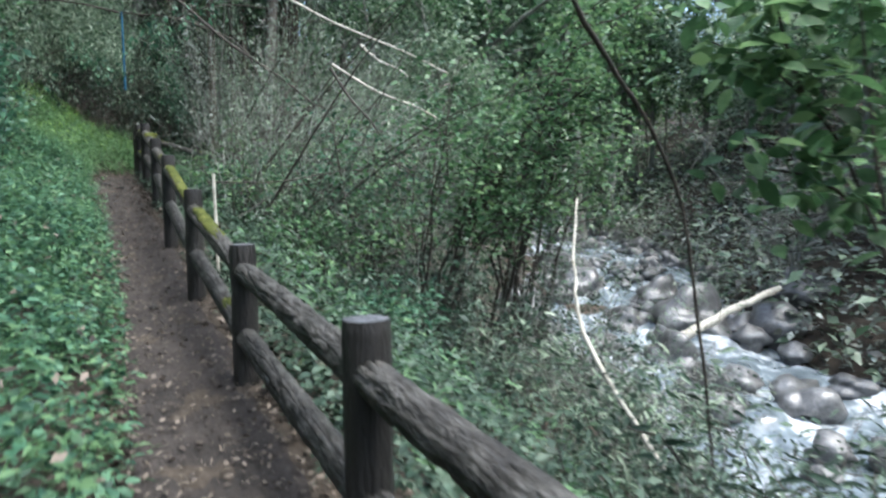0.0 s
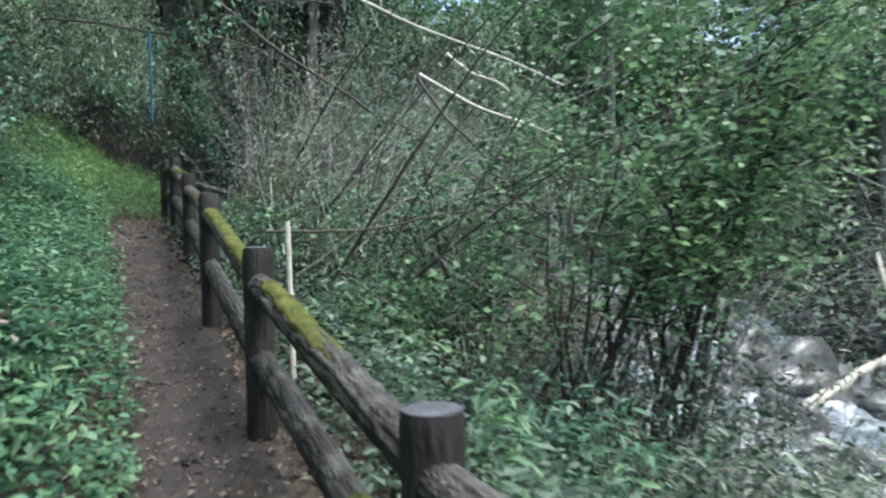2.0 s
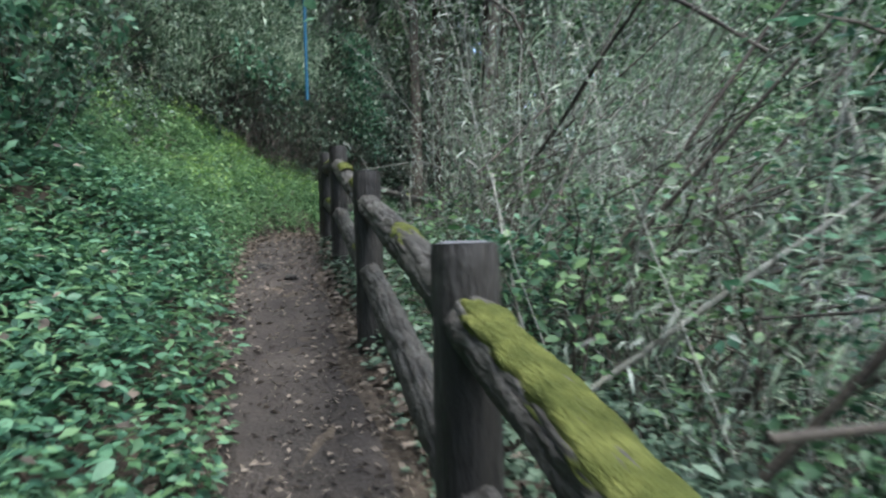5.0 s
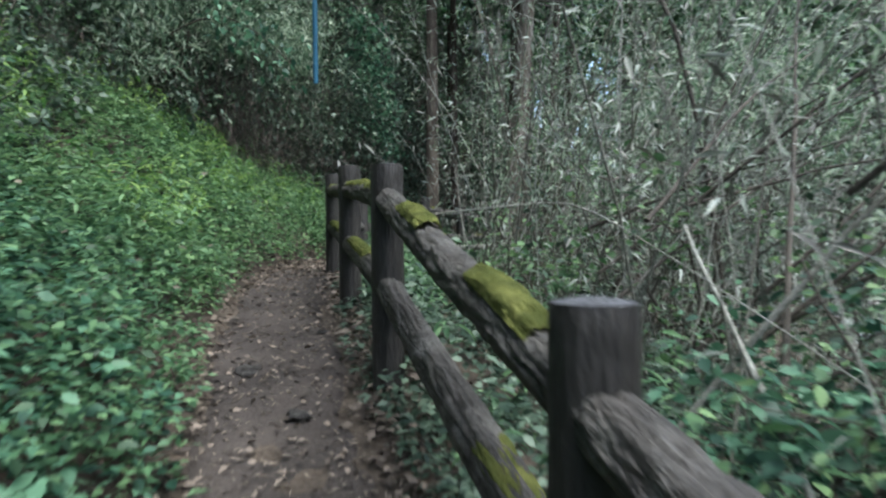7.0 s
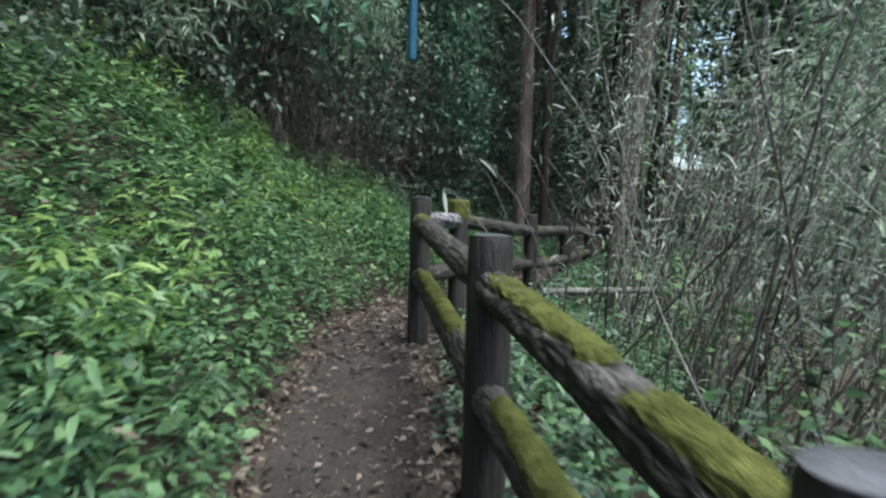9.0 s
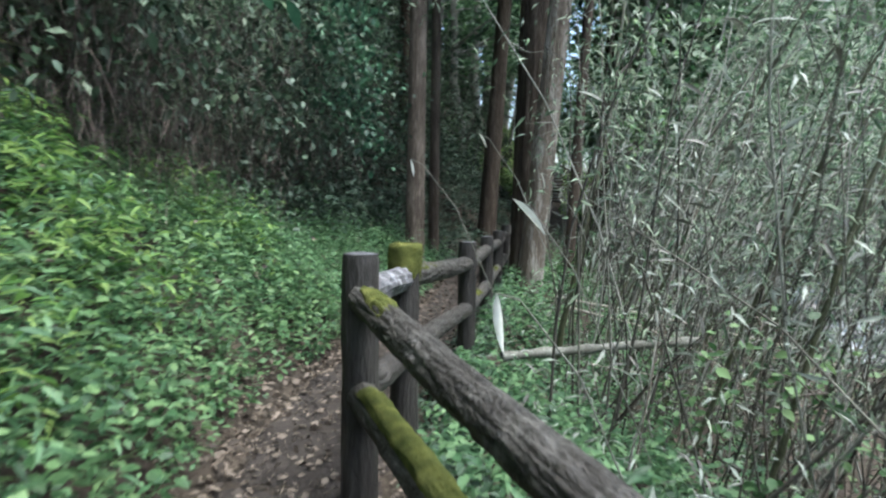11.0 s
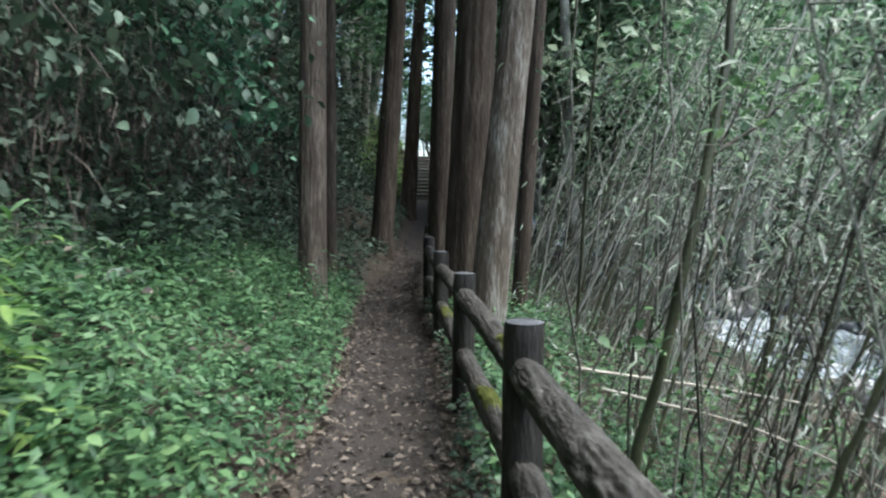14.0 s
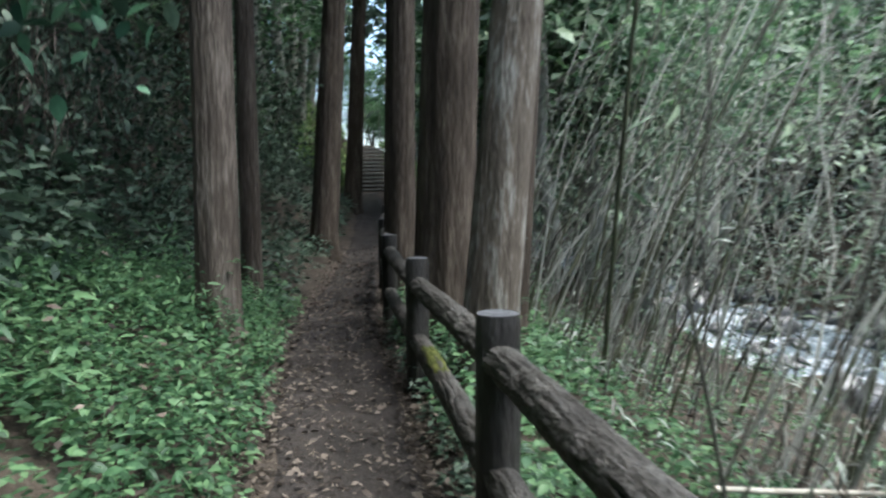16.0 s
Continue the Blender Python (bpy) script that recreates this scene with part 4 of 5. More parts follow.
for i in range(200):
    y = rng.uniform(14.3, 23)
    u = -1.6 - 2.0 * rng.random()
    b = np.array([float(path_x(y)) + u / 0.9 - 0.8, y, float(path_z(y)) + rng.uniform(2.2, 4.0)])
    ln = rng.uniform(0.6, 1.7)
    t = np.linspace(0, 1, 7)[:, None]
    arcs.append((b + ln * (t * np.array([0.8, rng.normal(0, 0.35), 0.35]) + t * t * np.array([0.1, 0, -1.15])), np.linspace(0.0035, 0.001, 7)))
v, f = tubes(arcs, 4)
tagged(new("brambles", mesh_of("brambles", v, f, M_DARK_STEM)), "arching withered bramble stems over the hollow", "brambles", kind="stuff")

# ---------------------------------------------------------------- far woods across the stream and up the valley
x = rng.uniform(0, 1, 26000) ** 1.5 * 48
y = rng.uniform(-14, 95, 26000)
x = stream_x(y) + 3.0 + x
z = land(x, y) + 2.6 * rng.random(len(x)) ** 2 * (0.4 + vnoise(x * 0.4, y * 0.4, 0, 91))
xb = rng.uniform(0, 1, 24000) ** 1.3 * 12
yb = rng.uniform(-4, 60, 24000)
xb = stream_x(yb) + 2.8 + xb
zb = land(xb, yb) + 2.0 * rng.random(len(xb)) ** 1.6 * (0.4 + vnoise(xb * 0.5, yb * 0.5, 0, 92))
# pale dry growth; the light leaf colours also paint haze over the far bank
tagged(new("far_bushes", random_leaves("far_bushes", SMALL_OVAL, np.stack([xb, yb, zb], -1), np.full(len(xb), 0.27), M_DRY_LEAF, (-0.7, 0.4), 0.6)),
       "grey-green bushes along the far water's edge, paled for haze", "bushes", kind="stuff")
tagged(new("far_bushes", random_leaves("far_bushes", SMALL_OVAL, np.stack([x, y, z], -1), np.full(len(x), 0.42), M_BAMBOO_LEAF, (-0.7, 0.4), 0.6)),
       "green bushes over the far bank, leaf colour lightened for haze", "bushes", kind="stuff")


def broadleaf(seed, height, mat, name="broadleaf_tree"):
    """A tree seen across the valley, also copied unseen over the left bank: tapered trunk, forking limbs and a broken
    crown of leaf clumps.
    """
    ob = thing(name, (0, 0, -60), "forest tree with a ragged leafy crown, some copies added unseen as canopy", "tree", "trees across the stream")
    p = stem_path((0, 0, -0.3), (rng.normal(0, 0.06), rng.normal(0, 0.06), 1), height * 0.9, (0, 0, 0), 8, 0.08)
    v, f = tubes([(p, np.linspace(0.017 * height, 0.004 * height, 8))], 8)
    part("trunk", mesh_of("trunk", v, f, M_STEM), ob)
    pos = []
    for i in range(8):
        s = rng.uniform(0.35, 0.95)
        b = np.array([np.interp(s, np.linspace(0, 1, 8), p[:, c]) for c in range(3)])
        a = rng.uniform(0, 2 * np.pi)
        e = b + height * 0.26 * (1.2 - s) * np.array([np.cos(a), np.sin(a), 0.35]) * rng.uniform(0.7, 1.3)
        v, f = tubes([(np.array([b, (b + e) / 2 + (0, 0, 0.1), e]), np.array([0.006, 0.004, 0.002]) * height)], 5)
        part("limb", mesh_of("limb", v, f, M_STEM), ob)
        for c in range(3):
            pos.append(e + rng.normal(0, height * 0.05, 3) + rng.normal(0, height * 0.06, (100, 3)) * (1, 1, 0.6))
    pos = np.concatenate(pos)
    part("crown", random_leaves("crown", SMALL_OVAL, pos, np.full(len(pos), 0.27), mat, (-0.7, 0.4), 0.6), ob)
    return ob


# mostly pale leaf materials: distant haze is put into the crown colour
kinds = [broadleaf(i, 8.5 + i, m) for i, m in enumerate((M_BAMBOO_LEAF, M_LEAF_BRIGHT, M_BAMBOO_LEAF, M_BAMBOO_LEAF, M_LEAF))]
first = set()
for i in range(260):
    side = rng.random()
    big = rng.uniform(0.8, 1.25)
    if side < 0.46:
        y = rng.uniform(-12, 95)
        x = float(stream_x(y)) + 7.0 + 40 * rng.random() ** 1.4
    elif side < 0.66:
        y = rng.uniform(36, 110)
        x = rng.uniform(3, 24)
        big *= 2.1
    elif side < 0.8:
        y = rng.uniform(28, 60)
        x = float(path_x(y)) + rng.uniform(1.5, 8)
    else:
        y = rng.uniform(26, 70)
        x = float(path_x(y)) - rng.uniform(1.6, 16)
    bearing = math.degrees(math.atan2(x + 7.0, y - 16.8))
    if y > 26 and 5.2 < bearing < 8.2 or abs(x - path_x(y)) < (1.3 if y < 28 else 3.2) or (-6.5 < x < 7 and 37 < y < 60) or (y < 36 and -4.0 < x - path_x(y) < 0):
        continue
    m = pose(x, y, float(land(x, y)) - 0.1, 0, 0, rng.uniform(0, 360)) @ Matrix.Scale(big, 4)
    k = i % 5
    if k not in first:
        first.add(k)
        kinds[k].matrix_world = m
    else:
        copy_thing(kinds[k], m @ Matrix.Diagonal((*[1 / c for c in kinds[k].scale], 1)))

# trees added up the left hillside, mostly out of view, to shade the bank
for i in range(16):
    y = 7.0 + 1.25 * i
    x = float(path_x(y)) - rng.uniform(5.5, 10.5)
    k = i % 5
    copy_thing(kinds[k], pose(x, y, float(land(x, y)) - 0.1, 0, 0, i * 77) @ Matrix.Scale(rng.uniform(0.9, 1.25), 4) @ Matrix.Diagonal((*[1 / c for c in kinds[k].scale], 1)))
# unseen canopy: extra trees whose high crowns only darken the bank and hollow
for i in range(7):
    y = 18.6 + 1.5 * i
    x = float(path_x(y)) - 3.9 - 2.2 * (i % 3) / 2
    copy_thing(kinds[4], pose(x, y, float(land(x, y)) - 0.1, 0, 0, i * 51) @ Matrix.Scale(1.0 + 0.07 * (i % 4), 4) @ Matrix.Diagonal((*[1 / c for c in kinds[4].scale], 1)))
for x, y, b in ((-7.7, 38.0, 1.0), (-7.3, 44.0, 1.2), (-6.6, 48.0, 1.2), (-7.0, 52.0, 1.8), (-8.2, 50.0, 1.8), (-9.2, 47.0, 1.6), (-6.0, 57.0, 1.7)):
    copy_thing(kinds[4], pose(x, y, float(land(x, y)) - 0.1, 0, 0, x * 50) @ Matrix.Scale(b, 4) @ Matrix.Diagonal((*[1 / c for c in kinds[4].scale], 1)))
for x, y, b in ((1.2, 38.0, 1.7), (3.6, 40.5, 1.7), (-0.6, 40.0, 1.7), (2.2, 46.0, 2.2)):
    copy_thing(kinds[0], pose(x, y, float(land(x, y)) - 0.1, 0, 0, x * 50) @ Matrix.Scale(b, 4) @ Matrix.Diagonal((*[1 / c for c in kinds[0].scale], 1)))
for x, y, b in ((-5.4, 62, 1.0), (-4.8, 66, 1.2), (0.6, 62, 0.9), (1.4, 66, 1.1), (2.6, 63, 1.2), (-2.9, 60, 0.5), (-1.6, 63, 0.55), (-2.3, 66, 0.6), (-4.2, 58, 0.5), (-0.6, 70, 0.6), (-5.6, 50, 0.5), (-1.9, 51, 0.42), (-3.7, 53.5, 0.24), (-2.9, 54.2, 0.26), (-4.5, 53.8, 0.28), (-2.1, 53.6, 0.25)):
    copy_thing(kinds[4], pose(x, y, float(land(x, y)) - 0.1, 0, 0, x * 50) @ Matrix.Scale(b, 4) @ Matrix.Diagonal((*[1 / c for c in kinds[4].scale], 1)))

# ---------------------------------------------------------------- shrubs that stand out
shrub("evergreen_shrub", -0.2, 7.75, 4.3, 1.7, 12, 3600, 0.072, OVAL, (M_DARK_STEM, M_LEAF), "many-stemmed evergreen shrub with fresh green leaves", (0.12, 0.0), 0.42)
shrub("evergreen_shrub", 0.75, 8.5, 5.2, 1.9, 9, 3800, 0.075, OVAL, (M_DARK_STEM, M_LEAF_BRIGHT), "tall evergreen shrub with bright yellow-green leaves", (0.07, 0.0), 0.66)
shrub("evergreen_shrub", 1.3, 9.2, 4.8, 1.25, 7, 2200, 0.072, OVAL, (M_DARK_STEM, M_LEAF), "evergreen shrub with glossy green leaves above the stream", (0.02, 0.0), 0.5)
shrub("bare_shrub", 9.9, 18.6, 6.6, 2.8, 14, 60, 0.08, SMALL_OVAL, (M_STEM, M_LEAF_BLUE), "leafless pale grey twiggy shrub across the stream", (0.0, 0.0), 0.35, twigs=18)
for x, y, h in ((2.6, 8.2, 1.7), (3.2, 9.6, 1.9), (2.2, 10.6, 1.6), (1.6, 7.4, 1.3)):
    shrub("sparse_shrub", x, y, h, 1.1, 9, 700, 0.085, LANCE, (M_STEM, M_DRY_LEAF), "dry olive-brown brush with narrow leaves above the stream", (0.05, 0.0), 0.15, twigs=7)
shrub("evergreen_shrub", -0.9, 9.3, 3.2, 1.3, 8, 1200, 0.08, SMALL_OVAL, (M_DARK_STEM, M_LEAF_BLUE), "dark evergreen shrub among grey stems", (0.05, 0.0), 0.3)
LL_AT = np.array((2.75, 3.75, float(land(2.75, 3.75)) - 0.05))
big_leaf = thing("large_leaf_shrub", tuple(LL_AT), "large-leaved bright green shrub on the stream slope", "shrub")
LL_BOUGHS = (((2.75, 3.75, LL_AT[2]), (2.56, 3.52, 0.51), (2.45, 3.56, 1.03), (2.21, 3.61, 1.63), (1.87, 3.64, 2.00), (1.50, 3.66, 2.16)),
             ((2.75, 3.75, LL_AT[2]), (2.45, 3.34, 0.67), (2.29, 3.39, 1.43), (2.24, 3.44, 2.02), (2.20, 3.47, 2.48)),
             ((2.02, 3.63, 1.86), (1.92, 3.65, 2.19), (1.86, 3.68, 2.50)),
             ((2.42, 3.68, 1.22), (2.14, 3.70, 1.41), (1.69, 3.71, 1.48)))
for k, pts in enumerate(LL_BOUGHS):
    p = np.array(pts) - LL_AT
    tt = np.linspace(0, 1, 24)
    q = np.stack([np.interp(tt, np.linspace(0, 1, len(p)), p[:, c]) for c in range(3)], -1)
    q[1:-1] = (q[:-2] + 2 * q[1:-1] + q[2:]) / 4
    v, f = tubes([(q, np.linspace(0.016, 0.004, 24))], 7)
    part("stem", mesh_of("stem", v, f, M_DARK_STEM), big_leaf)
    n = (150, 120, 90, 90)[k]
    w = rng.uniform((0.45, 0.5, 0.1, 0.1)[k], 1.02, n)
    pos = np.stack([np.interp(w, tt, q[:, c]) for c in range(3)], -1) + rng.normal(0, 0.14, (n, 3))
    part("leaves", random_leaves("leaves", OVAL, pos, np.full(n, 0.15), M_LEAF_BRIGHT, (-0.9, 0.3), 0.5), big_leaf)
for x, y, h in ((2.25, 3.9, 2.2), (1.95, 3.5, 1.7), (2.75, 4.7, 2.5)):
    shrub("low_shrub", x, y, h, 1.0, 8, 800, 0.13, LANCE, (M_DARK_STEM, M_LEAF_DARK_SHADE), "dark drooping long-leaved shrub beside the stream slope", (0.0, 0.0), 0.4)
shrub("low_shrub", 3.3, 4.0, 1.1, 1.0, 6, 500, 0.11, LANCE, (M_DARK_STEM, M_LEAF), "low drooping shrub above the stream", (0.0, 0.0), 0.2)
shrub("low_shrub", -0.35, 6.2, 1.1, 0.9, 9, 1200, 0.10, LANCE, (M_DARK_STEM, M_LEAF_BLUE), "low shrub with long glossy drooping leaves", (0.0, 0.0), 0.1)
shrub("low_shrub", -1.6, 8.0, 1.2, 0.9, 9, 1200, 0.07, OVAL, (M_DARK_STEM, M_LEAF), "low green shrub below the fence", (0.0, 0.0), 0.1)
shrub("low_shrub", -3.2, 11.0, 1.3, 0.9, 9, 1200, 0.07, OVAL, (M_DARK_STEM, M_LEAF_BLUE), "low green shrub beside the mossy fence", (0.0, 0.0), 0.1)
for x, y, h in ((-2.7, 10.3, 1.9), (-3.0, 11.9, 1.8), (-1.9, 9.4, 1.7), (-3.9, 12.9, 1.6), (-1.2, 7.3, 1.4), (-2.2, 10.9, 2.6), (-1.6, 10.2, 2.8), (-3.3, 12.6, 2.7), (-2.4, 12.2, 3.0), (-1.0, 9.0, 2.4), (-3.5, 13.8, 2.6), (-2.9, 9.6, 1.5), (-4.6, 15.6, 1.7), (-4.4, 17.4, 1.5), (-4.2, 19.3, 1.6)):
    shrub("sparse_shrub", x, y, h, 0.9, 5, 240, 0.065, OVAL, (M_DARK_STEM, M_LEAF_BRIGHT), "thin shrub with scattered fresh green leaves", (0.1, 0.0), 0.35, twigs=4)
for x, y, h in ((1.2, 5.6, 1.5), (1.9, 6.6, 1.7), (2.5, 4.3, 1.2), (3.5, 5.4, 1.5), (1.5, 4.3, 1.0), (2.9, 6.4, 1.6), (3.0, 3.4, 1.0), (0.7, 6.9, 1.4)):
    shrub("sparse_shrub", x, y, h, 1.0, 7, 380, 0.11, LANCE, (M_STEM, M_BAMBOO_LEAF), "thin grey-stemmed shrub with narrow leaves above the stream", (0.15, 0.0), 0.25, twigs=6)
for x, y, s in ((0.55, 3.3, 0.5), (-0.4, 4.6, 0.45), (-1.45, 6.4, 0.4), (-2.3, 7.9, 0.4), (-4.2, 11.1, 0.42), (-5.9, 14.9, 0.38), (-5.8, 16.8, 0.35), (-5.75, 18.9, 0.36),
                (-5.2, 8.9, 0.42), (-4.2, 7.1, 0.4), (-8.6, 17.5, 0.5), (-9.2, 18.6, 0.5), (-8.7, 20.1, 0.5), (-8.1, 14.2, 0.4), (-3.1, 4.9, 0.4), (-6.6, 10.7, 0.45)):
    fern(x, y, s)

# ---------------------------------------------------------------- single stems, poles and canes
cane("dead_stem", ((1.8, 4.45, -0.95), (1.42, 4.85, -0.3), (1.2, 5.25, 0.15), (1.17, 5.44, 0.4), (1.2, 5.7, 0.8), (1.32, 6.1, 1.3)), 0.024, 0.010, M_PALE_STEM, "bleached bare curving stem rising from the slope")
cane("vine", ((0.55, 3.4, 3.2), (0.74, 3.8, 2.5), (1.2, 4.35, 2.1), (1.55, 4.77, 1.85), (1.95, 5.2, 1.3), (2.08, 5.3, 0.8), (2.25, 5.4, -0.2), (2.4, 5.45, -1.4)), 0.018, 0.013, M_DARK_STEM, "dark hanging vine looping down the slope", "vine")
cane("bamboo_stake", ((-1.96, 5.92, 0.1), (-1.98, 5.92, 1.56)), 0.016, 0.014, M_PALE_STEM, "pale dry bamboo stake standing behind the fence", "stake", "stakes by the fence", 1.0)
cane("bamboo_stake", ((-2.62, 7.15, 0.4), (-2.64, 7.16, 1.45)), 0.013, 0.012, M_STEM, "short grey stake behind the fence", "stake", "stakes by the fence", 1.0)
POLES = (((-2.69, 10.36, 4.68), (-0.37, 9.99, 3.50)), ((-1.41, 9.36, 3.21), (-0.21, 9.08, 2.57)), ((-1.42, 9.26, 3.14), (-0.85, 8.86, 2.38)),
         ((-3.93, 10.33, 4.44), (-2.25, 9.94, 3.14)), ((-1.12, 10.38, 3.71), (-0.53, 10.18, 3.31)), ((-2.45, 7.12, 1.53), (-1.09, 7.85, 1.67)))
for a, b in POLES:
    mid = ((a[0] + b[0]) / 2, (a[1] + b[1]) / 2, (a[2] + b[2]) / 2 - 0.08)
    cane("leaning_pole", (a, mid, b, (b[0] * 1.25 - a[0] * 0.25, b[1] * 1.25 - a[1] * 0.25, b[2] * 1.25 - a[2] * 0.25 - 0.03)), 0.020 if a[2] > 2 else 0.010, 0.010 if a[2] > 2 else 0.006, M_PALE_STEM if a[2] > 3.15 and a[0] > -3 else M_DARK_STEM, "dead bamboo pole fallen across the thicket", "pole", "fallen poles in the thicket", 1.0)
cane("fallen_log", ((-6.05, 16.75, 2.1), (-5.4, 17.0, 2.12), (-4.6, 17.2, 2.16)), 0.034, 0.028, M_STEM, "grey fallen bamboo log beside the fence", "log", "", 1.0)
cane("cane", ((-5.46, 19.56, 2.13), (-4.1, 19.75, 1.86), (-2.63, 19.91, 1.54), (-1.9, 20.0, 1.2)), 0.011, 0.007, M_PALE_STEM, "thin pale dead cane lying through the bamboo", "cane", "fallen canes")
cane("cane", ((-5.36, 19.33, 2.05), (-4.66, 18.96, 1.94), (-4.27, 18.65, 1.81), (-3.7, 18.2, 1.5)), 0.010, 0.006, M_PALE_STEM, "thin pale dead cane lying through the bamboo", "cane", "fallen canes")
cane("cane", ((-5.2, 18.4, 1.66), (-4.5, 18.2, 1.6), (-3.6, 17.6, 1.5)), 0.008, 0.005, M_PALE_STEM, "thin pale dead cane lying through the bamboo", "cane", "fallen canes")
sapling = thing("green_sapling", (-5.52, 18.56, float(land(-5.52, 18.56)) - 0.05), "mossy green leaning sapling trunk beyond the fence", "sapling")
SAP = np.array(sapling.location)
trunk_line = np.array([SAP, (-5.475, 18.546, 1.958), (-5.383, 18.488, 2.412), (-5.315, 18.475, 2.798), (-5.248, 18.462, 3.176), (-5.16, 18.488, 3.571), (-5.072, 18.521, 4.033), (-5.03, 18.572, 4.52), (-4.895, 18.672, 5.73)])
v, f = tubes([(trunk_line - SAP, np.array([0.036, 0.030, 0.026, 0.029, 0.025, 0.026, 0.023, 0.020, 0.012]))], 12)
part("trunk", mesh_of("trunk", v, f, M_BAMBOO), sapling)
for b, e in (((-5.257, 18.479, 3.319), (-4.811, 18.639, 4.033)), ((-5.147, 18.479, 3.504), (-4.517, 18.656, 3.949)), ((-5.315, 18.479, 2.832), (-5.45, 18.588, 2.496)), ((-5.047, 18.546, 4.302), (-4.643, 18.756, 4.89))):
    b, e = np.array(b) - SAP, np.array(e) - SAP
    v, f = tubes([(np.array([b, (b + e) / 2 + (0, 0, -0.05), e]), np.array([0.012, 0.008, 0.003]))], 6)
    part("branch", mesh_of("branch", v, f, M_DARK_STEM), sapling)
    q = b + (e - b) * rng.uniform(0.4, 1.05, (40, 1)) + rng.normal(0, 0.1, (40, 3))
    part("leaves", random_leaves("leaves", OVAL, q, np.full(40, 0.07), M_LEAF_BRIGHT, (-0.8, 0.3), 0.5), sapling)
cane("cane", ((-3.1, 9.9, 0.9), (-3.35, 10.5, 1.7), (-3.55, 11.2, 2.35)), 0.012, 0.009, M_STEM, "grey dead stem leaning behind the fence", "cane", "fallen canes")
cane("cane", ((-4.62, 10.95, 2.40), (-4.0, 10.9, 2.46), (-3.6, 10.7, 2.2), (-3.2, 10.2, 1.9)), 0.0035, 0.0025, M_STEM, "thin bleached twig across the top rail", "cane", "fallen canes")
for a, b, c in (((-2.6, 11.6, 1.5), (-1.8, 11.9, 2.7), (-0.6, 12.1, 3.2)), ((-3.4, 12.2, 1.6), (-2.4, 12.4, 2.5), (-1.2, 12.9, 3.9)), ((-2.9, 10.9, 1.3), (-2.0, 11.4, 2.0), (-0.9, 11.6, 2.3)), ((-3.9, 13.2, 1.7), (-3.0, 13.4, 3.2), (-2.2, 13.6, 4.8)), ((-4.4, 14.6, 1.6), (-3.6, 14.8, 2.9), (-2.4, 15.0, 3.7))):
    cane("bare_branch", (a, b, c), 0.017, 0.006, M_DARK_STEM, "dark bare branch arching out of the thicket", "branch", "bare branches")



def hanging_branch(a, b, leaf, mat, n, label):
    """A branch that reaches out from the brow, with leaves along its outer half."""
    a, b = np.array(a, float), np.array(b, float)
    ob = thing("hanging_branch", tuple(a), label, "branch", "branches over the bank")
    t = np.linspace(0, 1, 9)[:, None]
    p = (b - a) * t + np.array([0, 0, 0.35]) * np.sin(np.pi * t)
    v, f = tubes([(p, np.linspace(0.012, 0.003, 9))], 6)
    part("stem", mesh_of("stem", v, f, M_DARK_STEM), ob)
    s = 0.35 + 0.65 * rng.random(n)
    q = np.stack([np.interp(s, t[:, 0], p[:, c]) for c in range(3)], -1) + rng.normal(0, 0.13, (n, 3))
    part("leaves", random_leaves("leaves", OVAL, q, np.full(n, leaf), mat, (-1.1, 0.1), 0.5), ob)
    return ob


for k, (a, b) in enumerate((((-9.3, 20.3, 4.6), (-7.4, 20.1, 3.9)), ((-9.2, 18.6, 4.4), (-7.9, 18.2, 3.7)), ((-9.3, 17.2, 4.6), (-8.1, 16.6, 3.8)), ((-8.9, 21.4, 4.9), (-7.5, 21.0, 4.4)),
                            ((-9.6, 15.8, 4.2), (-8.4, 15.2, 3.5)), ((-9.4, 19.3, 5.2), (-7.6, 19.0, 4.6)), ((-6.0, 6.0, 3.6), (-4.4, 6.3, 2.9)), ((-5.2, 4.3, 3.4), (-3.6, 4.9, 2.6)), ((-7.0, 8.8, 4.0), (-5.6, 8.9, 3.2)), ((-2.3, 9.4, 4.0), (-4.3, 9.0, 3.12)), ((-8.6, 14.9, 4.6), (-6.85, 14.5, 3.98)))):
    hanging_branch(a, b, 0.078, (M_LEAF_DARK_SHADE if k < 6 else M_LEAF_BLUE), 150, "leafy branch hanging out over the bank")

for a, b in (((-8.9, 20.3, 5.7), (-7.65, 20.0, 5.2)), ((-8.8, 20.1, 5.0), (-7.5, 20.1, 4.5)), ((-8.7, 20.4, 4.4), (-7.55, 20.2, 3.8)), ((-9.0, 20.2, 6.3), (-7.7, 20.1, 5.9))):
    hanging_branch(a, b, 0.085, M_LEAF_BLUE, 320, "leafy blue-green branch drooping at the hollow's end")
cane("driftwood_log", ((5.94, 15.84, -2.15), (7.6, 16.6, -1.6), (9.19, 17.31, -1.17)), 0.13, 0.09, M_PALE_STEM, "bleached driftwood log wedged across the stream's boulders", "log")
for x, y, sc in ((5.7, 15.7, 1.0), (9.3, 17.4, 1.3), (7.3, 18.6, 1.75), (5.6, 13.4, 0.9), (7.4, 21.5, 1.2)):
    big_rock = new("boulder", rocks[2])
    big_rock.matrix_world = Matrix.LocRotScale((x, y, float(stream_z(y)) + 0.2), Euler((0.1, 0.15, x)), (sc, sc * 0.8, sc * 0.9))
    tagged(big_rock, "large dark boulder parting the white water", "boulder", "boulders in the stream")
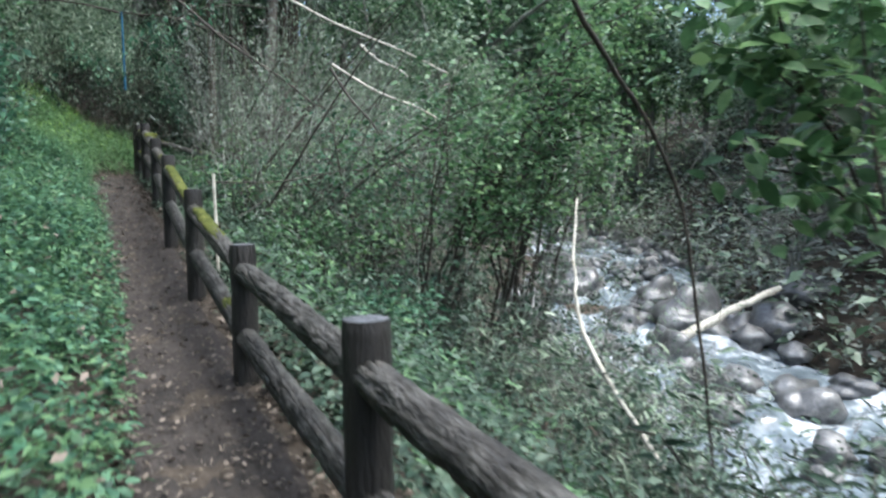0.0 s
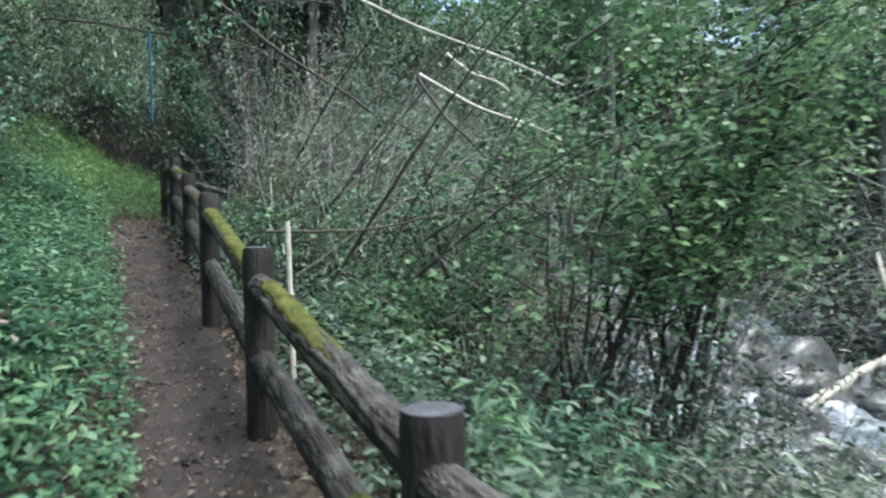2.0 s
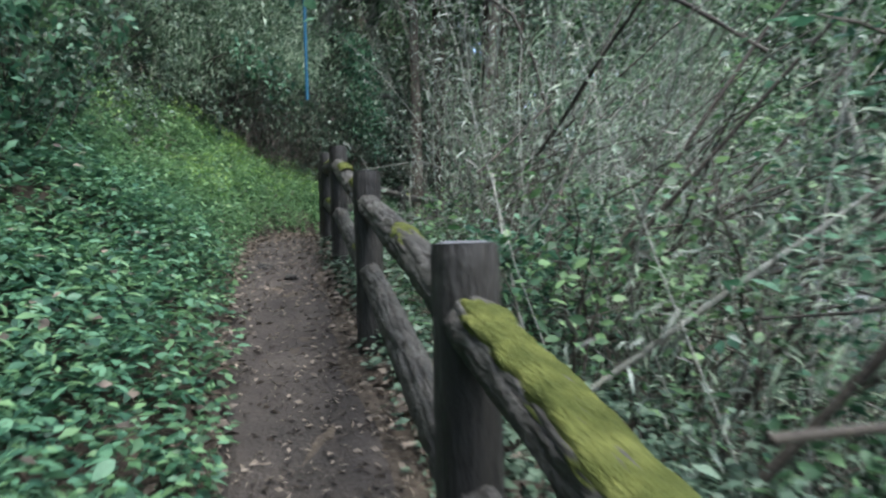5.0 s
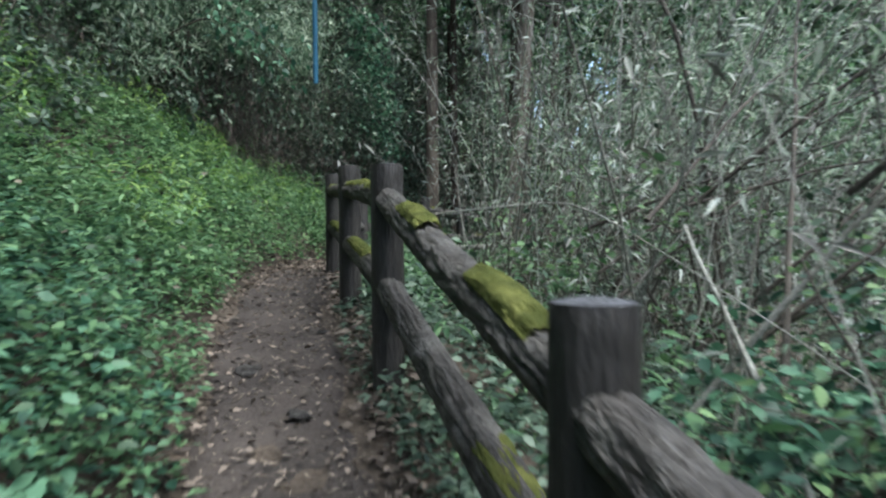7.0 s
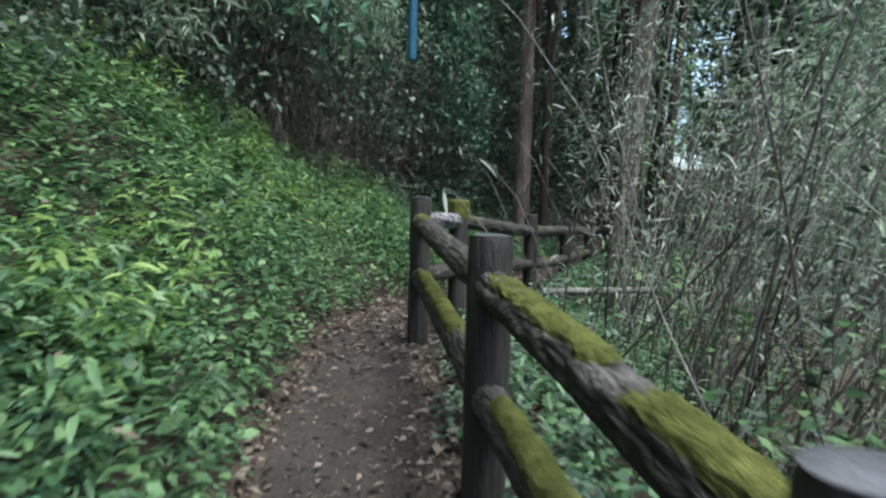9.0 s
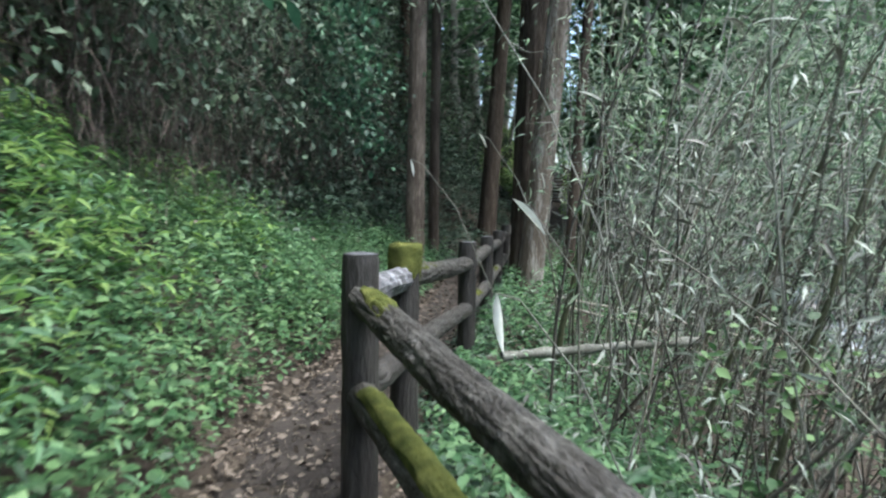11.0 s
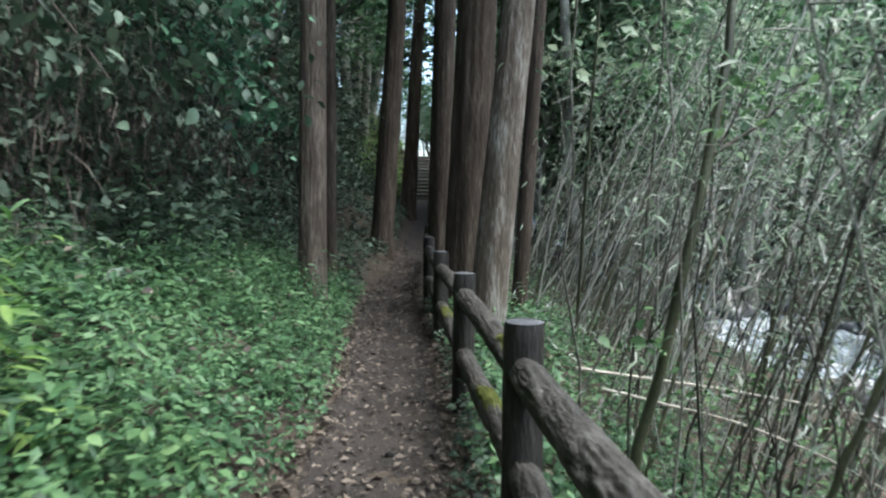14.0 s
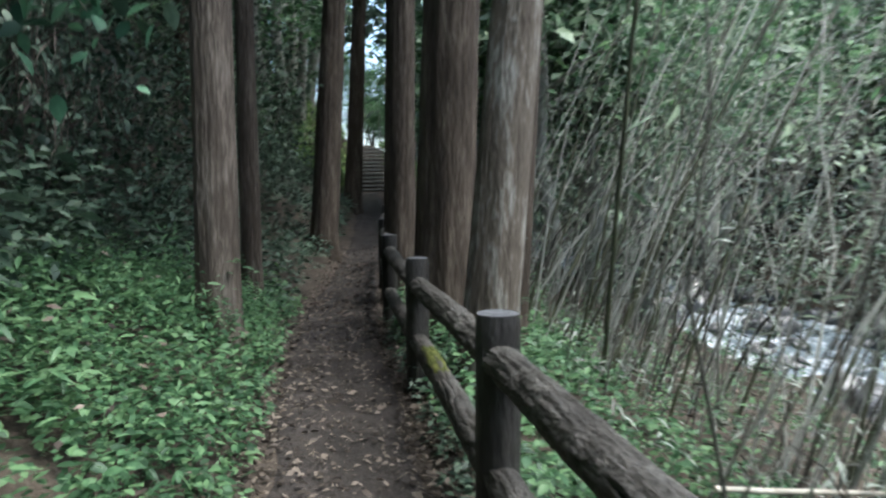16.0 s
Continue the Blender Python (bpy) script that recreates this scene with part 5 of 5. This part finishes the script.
for i in range(18):
    y = rng.uniform(9.3, 14.5)
    x = float(path_x(y)) + rng.uniform(1.7, 3.2)
    z = float(land(x, y)) + rng.uniform(0.3, 1.6)
    a = rng.uniform(-0.9, 0.9)
    ln = rng.uniform(1.4, 2.8)
    up = rng.uniform(0.05, 0.7)
    cane("bare_branch", ((x, y, z), (x + 0.5 * ln * math.cos(a), y + 0.5 * ln * math.sin(a), z + 0.6 * up * ln), (x + ln * math.cos(a), y + ln * math.sin(a), z + up * ln)), rng.uniform(0.008, 0.015), 0.004, M_DARK_STEM, "dark bare branch arching out of the thicket", "branch", "bare branches")

for i in range(30):
    y = rng.uniform(8.2, 14.2)
    x = float(path_x(y)) + rng.uniform(1.5, 3.6)
    z = float(land(x, y)) + rng.uniform(-0.05, 0.9)
    a = rng.normal(0.0, 0.5)
    ln = rng.uniform(2.4, 4.6)
    up = rng.uniform(0.35, 1.5)
    d = np.array([math.cos(a), math.sin(a), up])
    d /= np.linalg.norm(d)
    p = np.array([x, y, z])
    cane("bare_branch", (p, p + d * ln * 0.35 + (0, 0, 0.1), p + d * ln * 0.7 + (0, 0, 0.1), p + d * ln + (0, 0, -0.1)), rng.uniform(0.009, 0.02), 0.004, (M_DARK_STEM, M_STEM, M_DARK_STEM)[i % 3], "long bare branch slanting up through the thicket", "branch", "bare branches")

# bamboo stalks that stand singly
def stalk(x, y, height, lean, r):
    z = float(land(x, y)) - 0.05
    ob = thing("bamboo_stalk", (x, y, z), "tall thin green-brown bamboo stalk leaning in the thicket", "bamboo", "single bamboo stalks")
    n = int(height / 0.32)
    p = stem_path((0, 0, 0), (lean[0], lean[1], 1), height, (lean[0] * 0.5, lean[1] * 0.4, -0.05), n * 3 + 1, 0.03)
    rad = np.linspace(r, r * 0.4, len(p))
    rad[::3] *= 1.25
    v, f = tubes([(p, rad)], 8)
    part("culm", mesh_of("culm", v, f, M_BAMBOO), ob)
    m = 170
    s = rng.uniform(0.45, 1.0, m)
    q = np.stack([np.interp(s, np.linspace(0, 1, len(p)), p[:, c]) for c in range(3)], -1)
    part("leaves", random_leaves("leaves", SMALL_LANCE, q + rng.normal(0, 0.22, (m, 3)), np.full(m, 0.095), M_BAMBOO_LEAF, (-1.0, 0.2), 0.6), ob)
    return ob


for i in range(56):
    y = 15.6 + 11 * i / 56 + rng.uniform(-0.3, 0.3)
    x = float(path_x(y)) + 1.7 + 2.7 * rng.random()
    stalk(x, y, rng.uniform(4.0, 6.5), (rng.normal(0.27, 0.08), rng.normal(0, 0.06)), rng.uniform(0.012, 0.021))

NARROW = leaf_shape(0.08)

# pale bamboo leaves that hang beside the fence on thin twigs
for i, (x, y, z, s, head, tilt) in enumerate(((-6.05, 14.2, 3.17, 0.19, 0.6, -0.6), (-6.09, 13.66, 2.97, 0.17, 1.4, -1.2), (-5.77, 15.08, 3.62, 0.13, 0.2, -0.2),
                                              (-6.5, 15.3, 3.35, 0.1, 1.0, -1.2), (-6.2, 15.6, 3.5, 0.1, 0.3, -0.9), (-5.9, 15.4, 3.3, 0.1, 0.1, -1.2), (-5.4, 15.2, 2.7, 0.1, 0.4, -1.3))):
    sprig = thing("bamboo_sprig", (x, y, z), "pale dead bamboo leaf on a thin twig", "sprig", "pale sprigs by the fence")
    one = np.array([0.0])
    part("leaf", leaf_cloud("leaf", NARROW, np.zeros((1, 3)), one + head, one + tilt, one + 0.5, one + s * 0.8, M_PALE_LEAF), sprig)
    tw = np.array([(0.0, 0.0, 0.0), (0.05, 0.05, -0.02), (0.2, 0.18, -0.22), (0.5, 0.35, -0.9)])
    v, f = tubes([(tw, np.linspace(0.002, 0.003, 4))], 4)
    part("twig", mesh_of("twig", v, f, M_STEM), sprig)

# a blue pole that hangs from a branch over the path
cane("overhead_branch", ((-8.6, 14.3, 5.7), (-7.3, 13.9, 5.45), (-6.23, 13.53, 5.12), (-5.0, 13.2, 4.95), (-3.4, 13.0, 4.3), (-2.9, 13.0, float(land(-2.9, 13.0)))), 0.022, 0.014, M_DARK_STEM, "dark bare branch arching high over the path")
bm = bmesh.new()
bmesh.ops.create_cone(bm, segments=20, radius1=0.022, radius2=0.022, depth=1.55, cap_ends=True)
bmesh.ops.bevel(bm, geom=[e for e in bm.edges if e.calc_face_angle(0) > 1], offset=0.005, segments=2, affect="EDGES")
pm = bpy.data.meshes.new("blue_pole")
bm.to_mesh(pm)
bm.free()
pm.materials.append(M_BLUE)
pole = tagged(new("blue_pole", pm), "blue-painted pole hanging upright from an overhead branch", "pole")
pole.location = (-6.23, 13.53, 3.6 + 0.775)
